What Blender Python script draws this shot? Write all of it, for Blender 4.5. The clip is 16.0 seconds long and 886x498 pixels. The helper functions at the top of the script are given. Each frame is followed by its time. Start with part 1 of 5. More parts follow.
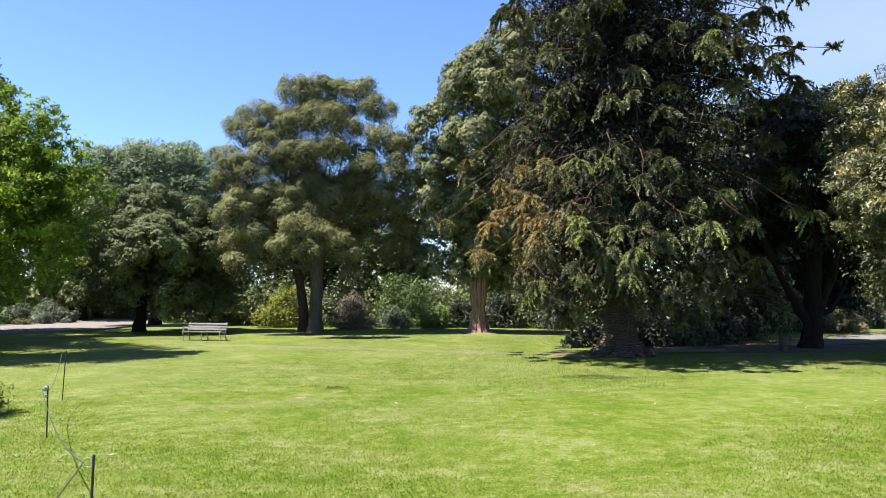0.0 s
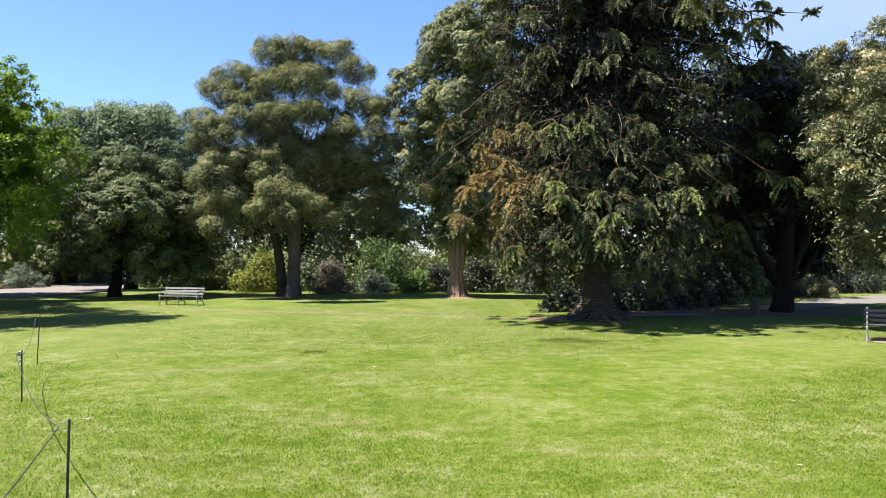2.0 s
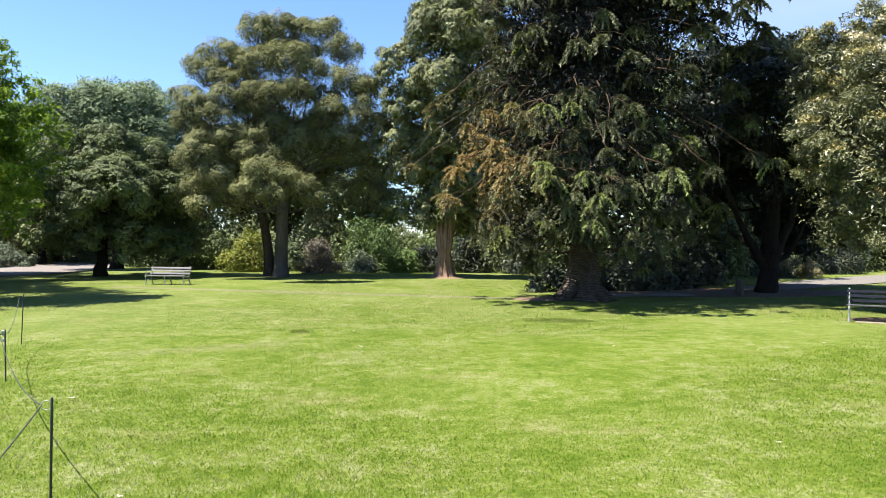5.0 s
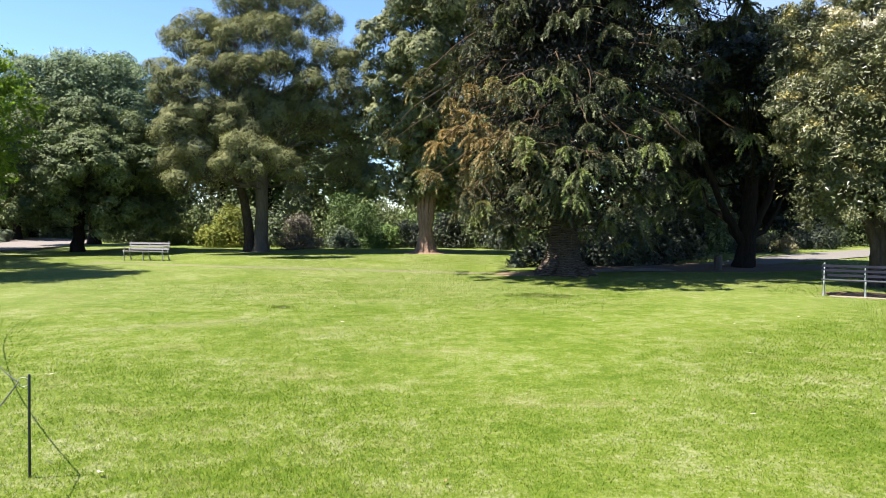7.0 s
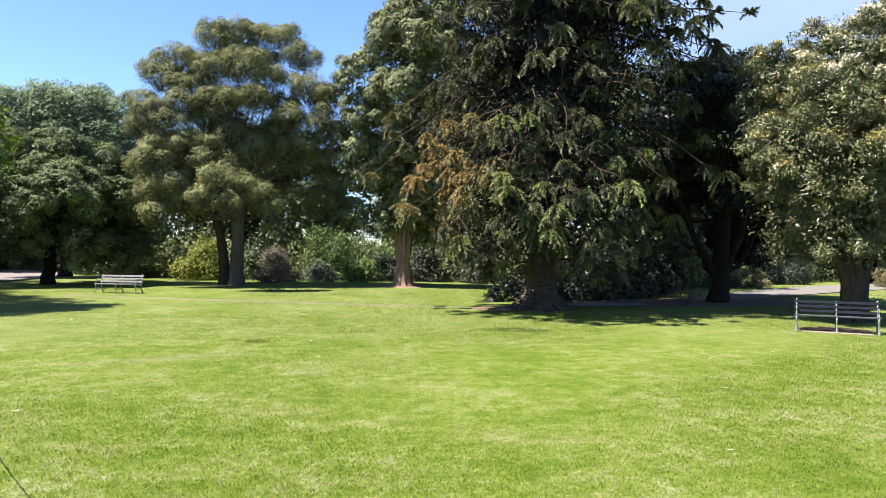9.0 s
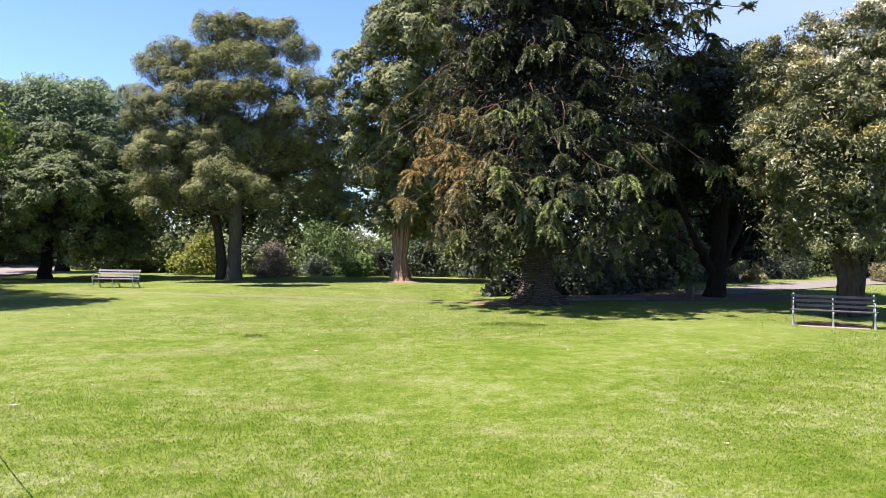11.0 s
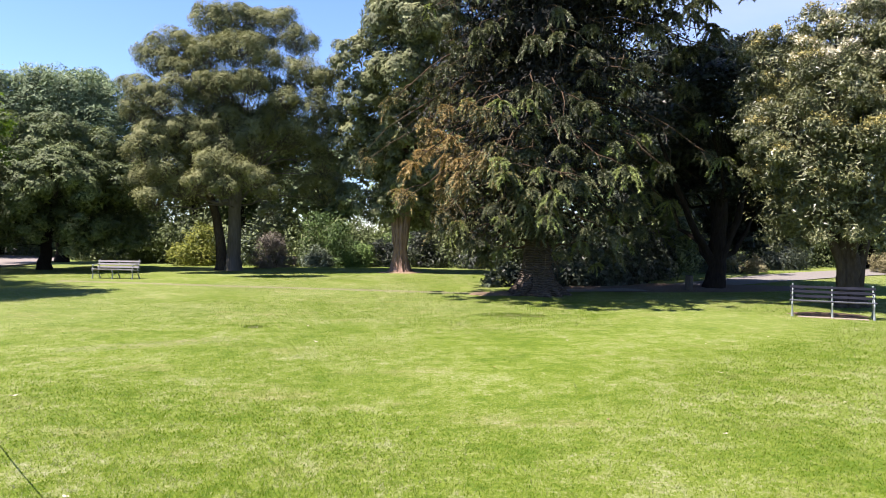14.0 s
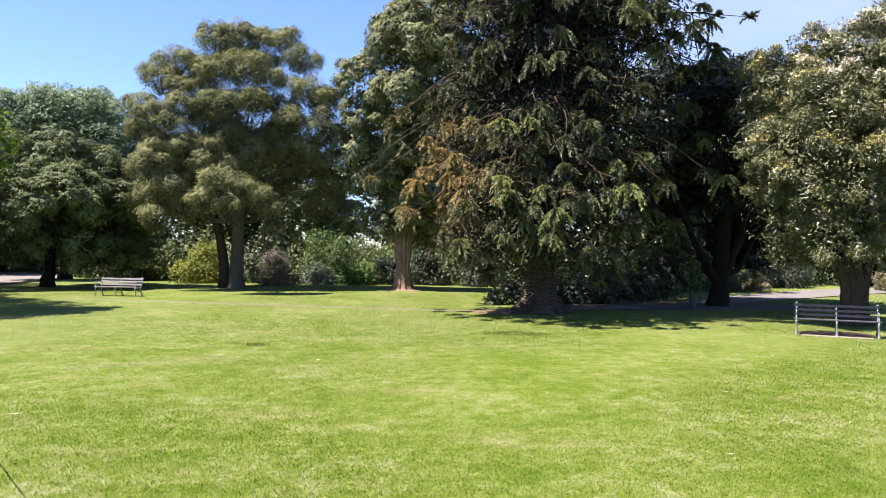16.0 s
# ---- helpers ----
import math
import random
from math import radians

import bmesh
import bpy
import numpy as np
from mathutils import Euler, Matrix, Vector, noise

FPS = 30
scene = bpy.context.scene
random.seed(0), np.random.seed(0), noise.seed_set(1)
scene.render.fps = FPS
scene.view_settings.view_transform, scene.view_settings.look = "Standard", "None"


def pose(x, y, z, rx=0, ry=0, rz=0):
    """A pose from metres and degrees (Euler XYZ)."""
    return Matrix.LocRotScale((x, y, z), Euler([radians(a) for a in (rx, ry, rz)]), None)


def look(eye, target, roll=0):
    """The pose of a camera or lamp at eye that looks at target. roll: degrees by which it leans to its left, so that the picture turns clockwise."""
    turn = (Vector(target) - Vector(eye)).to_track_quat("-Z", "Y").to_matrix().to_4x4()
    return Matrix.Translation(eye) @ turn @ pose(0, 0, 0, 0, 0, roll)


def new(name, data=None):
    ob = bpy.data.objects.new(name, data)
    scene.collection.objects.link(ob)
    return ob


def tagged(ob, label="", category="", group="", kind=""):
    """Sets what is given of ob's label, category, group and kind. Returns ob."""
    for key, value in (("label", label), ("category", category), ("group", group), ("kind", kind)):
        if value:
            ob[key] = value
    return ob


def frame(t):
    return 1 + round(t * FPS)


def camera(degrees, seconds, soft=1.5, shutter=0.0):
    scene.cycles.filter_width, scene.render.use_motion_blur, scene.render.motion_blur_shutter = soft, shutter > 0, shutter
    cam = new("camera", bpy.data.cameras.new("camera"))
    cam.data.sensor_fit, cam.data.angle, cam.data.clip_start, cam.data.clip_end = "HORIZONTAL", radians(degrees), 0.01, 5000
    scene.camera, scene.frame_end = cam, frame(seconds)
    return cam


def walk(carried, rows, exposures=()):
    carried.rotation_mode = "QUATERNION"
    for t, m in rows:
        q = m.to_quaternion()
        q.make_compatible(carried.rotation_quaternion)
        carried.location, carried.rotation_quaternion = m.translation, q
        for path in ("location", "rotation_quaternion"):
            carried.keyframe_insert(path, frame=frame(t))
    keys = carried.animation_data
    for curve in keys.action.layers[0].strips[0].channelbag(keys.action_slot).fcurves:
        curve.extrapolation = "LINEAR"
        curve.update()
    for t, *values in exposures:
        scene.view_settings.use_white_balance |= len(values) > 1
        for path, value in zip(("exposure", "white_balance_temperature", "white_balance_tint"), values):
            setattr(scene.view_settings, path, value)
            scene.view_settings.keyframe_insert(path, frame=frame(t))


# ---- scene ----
EYE = 2.3
cam = camera(63.27, 16.0, soft=0.9)
PATH = [
    (0.0, pose(-0.017, 0, EYE + 0.014, 93.42, 0.13, 0.06)),
    (0.5, pose(-0.014, 0, EYE + 0.014, 94.35, 0.17, 0.66)),
    (1.0, pose(-0.010, 0, EYE + 0.001, 94.17, 0.21, -0.67)),
    (1.5, pose(-0.001, 0, EYE + 0.003, 91.97, 0.04, -2.44)),
    (2.0, pose(0.002, 0, EYE + 0.014, 90.61, 0.05, -1.63)),
    (2.5, pose(0.026, 0, EYE + 0.019, 90.71, -0.05, -1.88)),
    (3.0, pose(0.035, 0, EYE + 0.014, 90.67, -0.24, -1.90)),
    (3.2, pose(0.038, 0, EYE + 0.017, 90.77, -0.23, -1.88)),
    (5.3, pose(0.039, 0, EYE + 0.004, 88.32, -0.26, -2.72)),
    (5.5, pose(0.037, 0, EYE + 0.009, 87.98, -1.38, -3.01)),
    (6.0, pose(0.041, 0, EYE + 0.019, 88.50, 0.71, -4.05)),
    (6.5, pose(0.050, 0, EYE + 0.007, 88.16, 0.09, -3.31)),
    (7.0, pose(0.050, 0, EYE + 0.006, 87.08, -0.14, -4.02)),
    (7.5, pose(0.050, 0, EYE + 0.001, 86.88, -0.58, -4.75)),
    (8.0, pose(0.043, 0, EYE + 0.011, 88.48, -0.58, -5.25)),
    (8.5, pose(0.050, 0, EYE + 0.012, 89.65, -0.58, -5.35)),
    (9.0, pose(0.030, 0, EYE + 0.019, 89.77, -0.47, -5.85)),
    (9.5, pose(0.030, 0, EYE + 0.008, 89.26, -0.38, -5.92)),
    (12.0, pose(0.030, 0, EYE + 0.016, 89.71, -0.48, -6.16)),
    (12.5, pose(0.030, 0, EYE + 0.024, 89.95, -0.31, -6.26)),
    (13.0, pose(0.030, 0, EYE + 0.023, 89.93, -0.32, -6.47)),
    (13.5, pose(0.030, 0, EYE + 0.015, 89.01, -0.37, -6.31)),
    (14.0, pose(0.030, 0, EYE + 0.011, 88.63, -0.49, -6.08)),
    (14.5, pose(0.030, 0, EYE + 0.025, 88.65, -0.49, -5.92)),
    (15.0, pose(0.030, 0, EYE + 0.017, 89.28, -0.50, -5.96)),
    (15.5, pose(0.030, 0, EYE + 0.026, 90.00, -0.52, -5.81)),
    (16.0, pose(0.030, 0, EYE + 0.024, 90.02, -0.54, -5.86)),
]
EXPOSURE = 1.9
walk(cam, PATH, ((0.0, EXPOSURE - 0.14, 6250, 14), (2.5, EXPOSURE - 0.14, 6250, 14), (5.5, EXPOSURE - 0.04, 6200, 13), (9.5, EXPOSURE - 0.04, 6200, 17), (12.5, EXPOSURE - 0.04, 6200, 23), (16.0, EXPOSURE - 0.04, 6200, 23)))

# ---- world, sun, exposure ----
SUN_EL, SUN_FROM = radians(61), radians(188)      # height of the sun; the side it stands on (x axis = 0)
world = bpy.data.worlds.new("sky")
world.use_nodes = True
scene.world = world
wn = world.node_tree.nodes
wl = world.node_tree.links
wn.clear()
sky = wn.new("ShaderNodeTexSky")
sky.sky_type, sky.sun_disc = "NISHITA", False
sky.sun_elevation, sky.sun_rotation = SUN_EL, radians(90) - SUN_FROM
sky.air_density, sky.dust_density, sky.ozone_density = 1.0, 0.0, 1.0
wbg = wn.new("ShaderNodeBackground")
wbg.inputs["Strength"].default_value = 0.06
wout = wn.new("ShaderNodeOutputWorld")
# a thin veil of cloud low in the sky, beyond the pine
wtc = wn.new("ShaderNodeTexCoord")
wmap = wn.new("ShaderNodeMapping")
wmap.inputs["Scale"].default_value = (2.2, 2.2, 7.0)
wnoise = wn.new("ShaderNodeTexNoise")
wnoise.inputs["Scale"].default_value, wnoise.inputs["Detail"].default_value = 1.6, 5.0
wdot = wn.new("ShaderNodeVectorMath")
wdot.operation = "DOT_PRODUCT"
wdot.inputs[1].default_value = (0.455, 0.857, 0.242)
wrange = wn.new("ShaderNodeMapRange")
wrange.interpolation_type = "SMOOTHSTEP"
for key, value in (("From Min", 0.955), ("From Max", 0.998), ("To Min", 0.0), ("To Max", 1.0)):
    wrange.inputs[key].default_value = value
wmul = wn.new("ShaderNodeMath")
wmul.operation = "MULTIPLY"
wmix = wn.new("ShaderNodeMix")
wmix.data_type = "RGBA"
wmix.inputs[7].default_value = (4.6, 4.6, 4.8, 1)
wl.new(wtc.outputs["Generated"], wmap.inputs["Vector"])
wl.new(wmap.outputs[0], wnoise.inputs["Vector"])
wl.new(wtc.outputs["Generated"], wdot.inputs[0])
wl.new(wdot.outputs["Value"], wrange.inputs["Value"])
wl.new(wrange.outputs[0], wmul.inputs[0])
wl.new(wnoise.outputs["Fac"], wmul.inputs[1])
wl.new(wmul.outputs[0], wmix.inputs["Factor"])
wl.new(sky.outputs[0], wmix.inputs[6])
wtint = wn.new("ShaderNodeMix")
wtint.data_type, wtint.blend_type = "RGBA", "MULTIPLY"
wtint.inputs["Factor"].default_value = 1.0
wtint.inputs[7].default_value = (0.78, 0.935, 1.16, 1)
wl.new(wmix.outputs[2], wtint.inputs[6])
wl.new(wtint.outputs[2], wbg.inputs["Color"])
wl.new(wbg.outputs[0], wout.inputs["Surface"])
sun = new("sun", bpy.data.lights.new("sun", "SUN"))
sun.data.energy, sun.data.angle, sun.data.color = 5.0, radians(0.55), (1.0, 0.93, 0.8)
sun_way = Vector((math.cos(SUN_FROM) * math.cos(SUN_EL), math.sin(SUN_FROM) * math.cos(SUN_EL), math.sin(SUN_EL)))
sun.matrix_world = look(sun_way * 60, (0, 0, 0))


# ---- materials ----
def material(name):
    m = bpy.data.materials.new(name)
    m.use_nodes = True
    nt = m.node_tree
    nt.nodes.clear()
    out = nt.nodes.new("ShaderNodeOutputMaterial")
    b = nt.nodes.new("ShaderNodeBsdfPrincipled")
    nt.links.new(b.outputs[0], out.inputs["Surface"])
    return m, nt, b, out


def noise_node(nt, scale, detail=4.0, rough=0.55, coords="Object", stretch=(1, 1, 1)):
    tc = nt.nodes.new("ShaderNodeTexCoord")
    mp = nt.nodes.new("ShaderNodeMapping")
    mp.inputs["Scale"].default_value = stretch
    n = nt.nodes.new("ShaderNodeTexNoise")
    n.inputs["Scale"].default_value, n.inputs["Detail"].default_value, n.inputs["Roughness"].default_value = scale, detail, rough
    nt.links.new(tc.outputs[coords], mp.inputs["Vector"])
    nt.links.new(mp.outputs[0], n.inputs["Vector"])
    return n.outputs["Fac"]


def ramp(nt, fac, stops):
    r = nt.nodes.new("ShaderNodeValToRGB")
    el = r.color_ramp.elements
    while len(el) < len(stops):
        el.new(0.5)
    for e, (p, c) in zip(el, stops):
        e.position, e.color = p, (*c, 1)
    nt.links.new(fac, r.inputs["Fac"])
    return r.outputs["Color"]


def mix(nt, fac, a, b, mode="MIX"):
    n = nt.nodes.new("ShaderNodeMix")
    n.data_type, n.blend_type = "RGBA", mode
    for sock, v in ((n.inputs["Factor"], fac), (n.inputs[6], a), (n.inputs[7], b)):
        if isinstance(v, bpy.types.NodeSocket):
            nt.links.new(v, sock)
        elif isinstance(v, (int, float)):
            sock.default_value = v
        else:
            sock.default_value = (*v, 1)
    return n.outputs[2]


def math_node(nt, op, a, b=0.0, c=0.0):
    n = nt.nodes.new("ShaderNodeMath")
    n.operation = op
    for sock, v in zip(n.inputs, (a, b, c)):
        if isinstance(v, bpy.types.NodeSocket):
            nt.links.new(v, sock)
        else:
            sock.default_value = v
    return n.outputs[0]


def bump(nt, b, height, strength, distance):
    n = nt.nodes.new("ShaderNodeBump")
    n.inputs["Strength"].default_value, n.inputs["Distance"].default_value = strength, distance
    nt.links.new(height, n.inputs["Height"])
    nt.links.new(n.outputs[0], b.inputs["Normal"])


def leaf_material(name, dark, mid, light, through_col=None, thin=0.14, rough=0.6, scale=0.5, gloss=0.14, each=0.3, spray_weight=1.1):
    """Foliage: each leaf varies, and whole sprays vary more slowly; part of the light passes through."""
    m, nt, b, out = material(name)
    geo = nt.nodes.new("ShaderNodeNewGeometry")
    big = noise_node(nt, scale, 3.0)
    f = math_node(nt, "MULTIPLY_ADD", geo.outputs["Random Per Island"], each, math_node(nt, "MULTIPLY_ADD", big, spray_weight, 0.5 - 0.5 * each - 0.5 * spray_weight))
    col = ramp(nt, f, [(0.0, dark), (0.5, mid), (1.0, light)])
    nt.links.new(col, b.inputs["Base Color"])
    b.inputs["Roughness"].default_value = rough
    b.inputs["Specular IOR Level"].default_value = gloss
    tr = nt.nodes.new("ShaderNodeBsdfTranslucent")
    if through_col is None:
        through_col = (mid[0] * 1.5, mid[1] * 1.5, mid[2] * 0.8)
    nt.links.new(mix(nt, 0.5, col, through_col), tr.inputs["Color"])
    ms = nt.nodes.new("ShaderNodeMixShader")
    ms.inputs[0].default_value = thin
    nt.links.new(b.outputs[0], ms.inputs[1])
    nt.links.new(tr.outputs[0], ms.inputs[2])
    nt.links.new(ms.outputs[0], out.inputs["Surface"])
    return m


def bark_material(name, a, c, scale=3.0, stretch=(1, 1, 0.18), depth=0.05, rings=False, gloss=0.06):
    m, nt, b, _ = material(name)
    n1 = noise_node(nt, scale * 3, 6.0, 0.65, stretch=stretch)
    n2 = noise_node(nt, 0.8, 3.0)
    col = mix(nt, math_node(nt, "MULTIPLY", n2, 0.6), ramp(nt, n1, [(0.3, a), (0.7, c)]), tuple(v * 1.25 for v in c))
    h = n1
    if rings:
        tc = nt.nodes.new("ShaderNodeTexCoord")
        wv = nt.nodes.new("ShaderNodeTexWave")
        wv.wave_type, wv.bands_direction = "BANDS", "Z"
        for key, value in (("Scale", 3.6), ("Distortion", 7.0), ("Detail", 3.0), ("Detail Scale", 1.2)):
            wv.inputs[key].default_value = value
        nt.links.new(tc.outputs["Object"], wv.inputs["Vector"])
        h = math_node(nt, "ADD", math_node(nt, "MULTIPLY", n1, 0.5), wv.outputs["Fac"])
        col = mix(nt, math_node(nt, "MULTIPLY", math_node(nt, "POWER", wv.outputs["Fac"], 4.0), n2), col, tuple(v * 1.9 for v in c))
    nt.links.new(col, b.inputs["Base Color"])
    b.inputs["Roughness"].default_value = 0.92
    b.inputs["Specular IOR Level"].default_value = gloss
    bump(nt, b, h, 0.9, depth)
    return m


def plain_material(name, a, c, scale=20.0, rough=0.6, metal=0.0, depth=0.002, stretch=(1, 1, 1)):
    m, nt, b, _ = material(name)
    n1 = noise_node(nt, scale, 5.0, 0.6, stretch=stretch)
    col = mix(nt, math_node(nt, "MULTIPLY", noise_node(nt, scale / 9, 3.0), 0.6), ramp(nt, n1, [(0.3, a), (0.7, c)]), a)
    nt.links.new(col, b.inputs["Base Color"])
    b.inputs["Roughness"].default_value, b.inputs["Metallic"].default_value = rough, metal
    bump(nt, b, n1, 0.5, depth)
    return m


TRACKS = (((-13.5, 33.4), (5.4, 26.4), 0.42, 0.42, 0.6), ((-5.8, 14.3), (-2.6, 15.7), 0.42, 0.5, 0.3))      # worn lines across the lawn: ends, half-width, least grain, strength


def lawn_colour(nt, random_fac=None, gain=1.0):
    """Shared by turf and blades: green with yellow patches, dry spots and the worn line, paler far off."""
    big = noise_node(nt, 0.5, 6.0, 0.68)
    mid = noise_node(nt, 2.6, 8.0, 0.76)
    fine = noise_node(nt, 9.0, 4.0, 0.7)
    f = math_node(nt, "MULTIPLY_ADD", mid, 1.75, math_node(nt, "MULTIPLY_ADD", big, 1.2, -1.08))
    f = math_node(nt, "ADD", f, math_node(nt, "MULTIPLY_ADD", noise_node(nt, 24.0, 3.0, 0.7), 1.5, -0.75))
    if random_fac is not None:
        f = math_node(nt, "ADD", f, math_node(nt, "MULTIPLY_ADD", random_fac, 0.9, -0.4))
    else:
        f = math_node(nt, "ADD", f, math_node(nt, "MULTIPLY_ADD", fine, 0.8, -0.4))
    col = ramp(nt, f, [(0.08, GRASS[0]), (0.45, GRASS[1]), (0.7, GRASS[2]), (0.98, GRASS[3])])
    wan = ramp(nt, noise_node(nt, 0.13, 3.0, 0.6), [(0.42, (0, 0, 0)), (0.62, (1, 1, 1))])
    tc = nt.nodes.new("ShaderNodeTexCoord")
    sp = nt.nodes.new("ShaderNodeSeparateXYZ")
    nt.links.new(tc.outputs["Object"], sp.inputs[0])
    grazing_pale = nt.nodes.new("ShaderNodeMapRange")      # far lawn made paler, as grass looks at a grazing view
    grazing_pale.interpolation_type = "SMOOTHSTEP"
    for key, value in (("From Min", 11.0), ("From Max", 27.0), ("To Min", 0.05), ("To Max", 0.3)):
        grazing_pale.inputs[key].default_value = value
    nt.links.new(sp.outputs["Y"], grazing_pale.inputs["Value"])
    col = mix(nt, math_node(nt, "MULTIPLY", math_node(nt, "MULTIPLY_ADD", wan, 0.7, 0.3), grazing_pale.outputs[0]), col, (0.295, 0.312, 0.14))
    dry = ramp(nt, math_node(nt, "ADD", noise_node(nt, 0.55, 6.0, 0.72, stretch=(0.75, 1.2, 1)), math_node(nt, "MULTIPLY", fine, 0.12)), [(0.61, (0, 0, 0)), (0.71, (1, 1, 1))])
    col = mix(nt, math_node(nt, "MULTIPLY", dry, 0.26), col, (0.3, 0.25, 0.12))
    # worn lines
    for (ax, ay), (bx, by), half, least, worn in TRACKS:
        k = (by - ay) / (bx - ax)
        d = math_node(nt, "ABSOLUTE", math_node(nt, "SUBTRACT", math_node(nt, "SUBTRACT", sp.outputs["Y"], math_node(nt, "MULTIPLY_ADD", sp.outputs["X"], k, ay - k * ax)), math_node(nt, "MULTIPLY_ADD", mid, 0.9, -0.45)))
        on = math_node(nt, "MULTIPLY", math_node(nt, "LESS_THAN", d, half), math_node(nt, "GREATER_THAN", fine, least))
        on = math_node(nt, "MULTIPLY", on, math_node(nt, "MULTIPLY", math_node(nt, "LESS_THAN", sp.outputs["X"], bx), math_node(nt, "GREATER_THAN", sp.outputs["X"], ax)))
        col = mix(nt, math_node(nt, "MULTIPLY", on, worn), col, (0.25, 0.215, 0.15))
    return mix(nt, 1.0, col, (gain, gain, gain), "MULTIPLY")


GRASS = ((0.07, 0.128, 0.001), (0.14, 0.19, 0.012), (0.228, 0.258, 0.088), (0.32, 0.325, 0.18))


def turf_material():
    m, nt, b, _ = material("turf")
    nt.links.new(lawn_colour(nt, gain=0.66), b.inputs["Base Color"])
    b.inputs["Roughness"].default_value = 0.85
    b.inputs["Specular IOR Level"].default_value = 0.15
    h = math_node(nt, "ADD", noise_node(nt, 45.0, 4.0, 0.7), math_node(nt, "MULTIPLY", noise_node(nt, 14.0, 4.0), 0.6))
    bump(nt, b, h, 0.5, 0.045)
    return m


def blade_material():
    m, nt, b, out = material("grass_blades")
    geo = nt.nodes.new("ShaderNodeNewGeometry")
    col = lawn_colour(nt, geo.outputs["Random Per Island"])
    nt.links.new(col, b.inputs["Base Color"])
    b.inputs["Roughness"].default_value = 0.5
    b.inputs["Specular IOR Level"].default_value = 0.05
    tr = nt.nodes.new("ShaderNodeBsdfTranslucent")
    nt.links.new(col, tr.inputs["Color"])
    ms = nt.nodes.new("ShaderNodeMixShader")
    ms.inputs[0].default_value = 0.5
    nt.links.new(b.outputs[0], ms.inputs[1])
    nt.links.new(tr.outputs[0], ms.inputs[2])
    nt.links.new(ms.outputs[0], out.inputs["Surface"])
    return m


TURF, BLADE = turf_material(), blade_material()
BARK_GREY = bark_material("bark_grey", (0.042, 0.036, 0.03), (0.118, 0.104, 0.09))
BARK_RED = bark_material("bark_red", (0.036, 0.021, 0.015), (0.33, 0.22, 0.16), depth=0.12, scale=5.0, stretch=(1, 1, 0.1))
BARK_BROWN = bark_material("bark_brown", (0.016, 0.012, 0.009), (0.075, 0.058, 0.044), scale=4.0, stretch=(1, 1, 0.3), depth=0.08)
# near-black bark: the shade tree's deep shade is put into this colour
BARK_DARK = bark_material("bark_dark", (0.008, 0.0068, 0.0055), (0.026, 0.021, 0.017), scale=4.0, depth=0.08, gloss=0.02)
BARK_BUNYA = bark_material("bark_bunya", (0.0251, 0.0186, 0.0153), (0.0851, 0.0673, 0.0521), scale=2.0, stretch=(1, 1, 0.8), rings=True)
TWIG_GREY = bark_material("shoot_bark_grey", (0.03, 0.026, 0.022), (0.085, 0.075, 0.062), scale=8.0)
TWIG_PALE = bark_material("shoot_bark", (0.07, 0.052, 0.036), (0.18, 0.14, 0.1), scale=8.0)
TWIG = bark_material("twig_bark", (0.0298, 0.0205, 0.013), (0.0816, 0.0558, 0.0335), scale=8.0)
GRAVEL_BROWN = plain_material("path_gravel_brown", (0.095, 0.086, 0.073), (0.19, 0.172, 0.15), 9.0, 0.95, depth=0.02)
GRAVEL = plain_material("path_gravel", (0.123, 0.102, 0.0886), (0.191, 0.167, 0.15), 14.0, 0.95, depth=0.01)
MULCH = plain_material("mulch", (0.085, 0.053, 0.03), (0.27, 0.195, 0.115), 22.0, 0.95, depth=0.03)
SOIL = plain_material("soil", (0.0558, 0.0335, 0.0193), (0.14, 0.0915, 0.058), 12.0, 0.95, depth=0.03)
KERB = plain_material("kerb_stone", (0.124, 0.112, 0.0992), (0.248, 0.223, 0.198), 18.0, 0.9, depth=0.006)
CONCRETE = plain_material("concrete", (0.172, 0.137, 0.0978), (0.245, 0.201, 0.149), 16.0, 0.9, depth=0.004)
# back slats: dark paint made near black, with tree shade put into it
SLAT_DARK_SHADE = plain_material("slat_paint_shaded", (0.005, 0.006, 0.01), (0.02, 0.021, 0.032), 22.0, 0.88, depth=0.003, stretch=(0.12, 1, 1))
SLAT_DARK_SHADE.node_tree.nodes["Principled BSDF"].inputs["Specular IOR Level"].default_value = 0.15
# seat slats: the same paint, paler, as the lit part of the bench
SLAT_SEAT = plain_material("slat_paint_lit", (0.035, 0.036, 0.046), (0.12, 0.12, 0.14), 22.0, 0.5, depth=0.003, stretch=(0.12, 1, 1))
SLAT_PALE = plain_material("slat_timber_pale", (0.15, 0.143, 0.146), (0.24, 0.232, 0.231), 26.0, 0.6, depth=0.002, stretch=(0.15, 1, 1))
IRON = plain_material("cast_iron_paint", (0.124, 0.143, 0.13), (0.223, 0.248, 0.229), 30.0, 0.45, 0.0)
STEEL = plain_material("stake_paint", (0.00744, 0.00992, 0.00868), (0.0186, 0.0223, 0.0198), 40.0, 0.5)
ROPE = plain_material("rope_fibre", (0.0124, 0.0155, 0.0126), (0.031, 0.0372, 0.0307), 90.0, 0.8)
WIRE = plain_material("wire_pale", (0.248, 0.26, 0.26), (0.372, 0.384, 0.384), 60.0, 0.4, 0.6)
WOOD_POST = plain_material("post_wood", (0.035, 0.029, 0.023), (0.085, 0.07, 0.055), 14.0, 0.9, depth=0.01, stretch=(1, 1, 0.2))
DRY_LEAF = plain_material("dry_leaf", (0.31, 0.26, 0.198), (0.465, 0.434, 0.36), 30.0, 0.7)
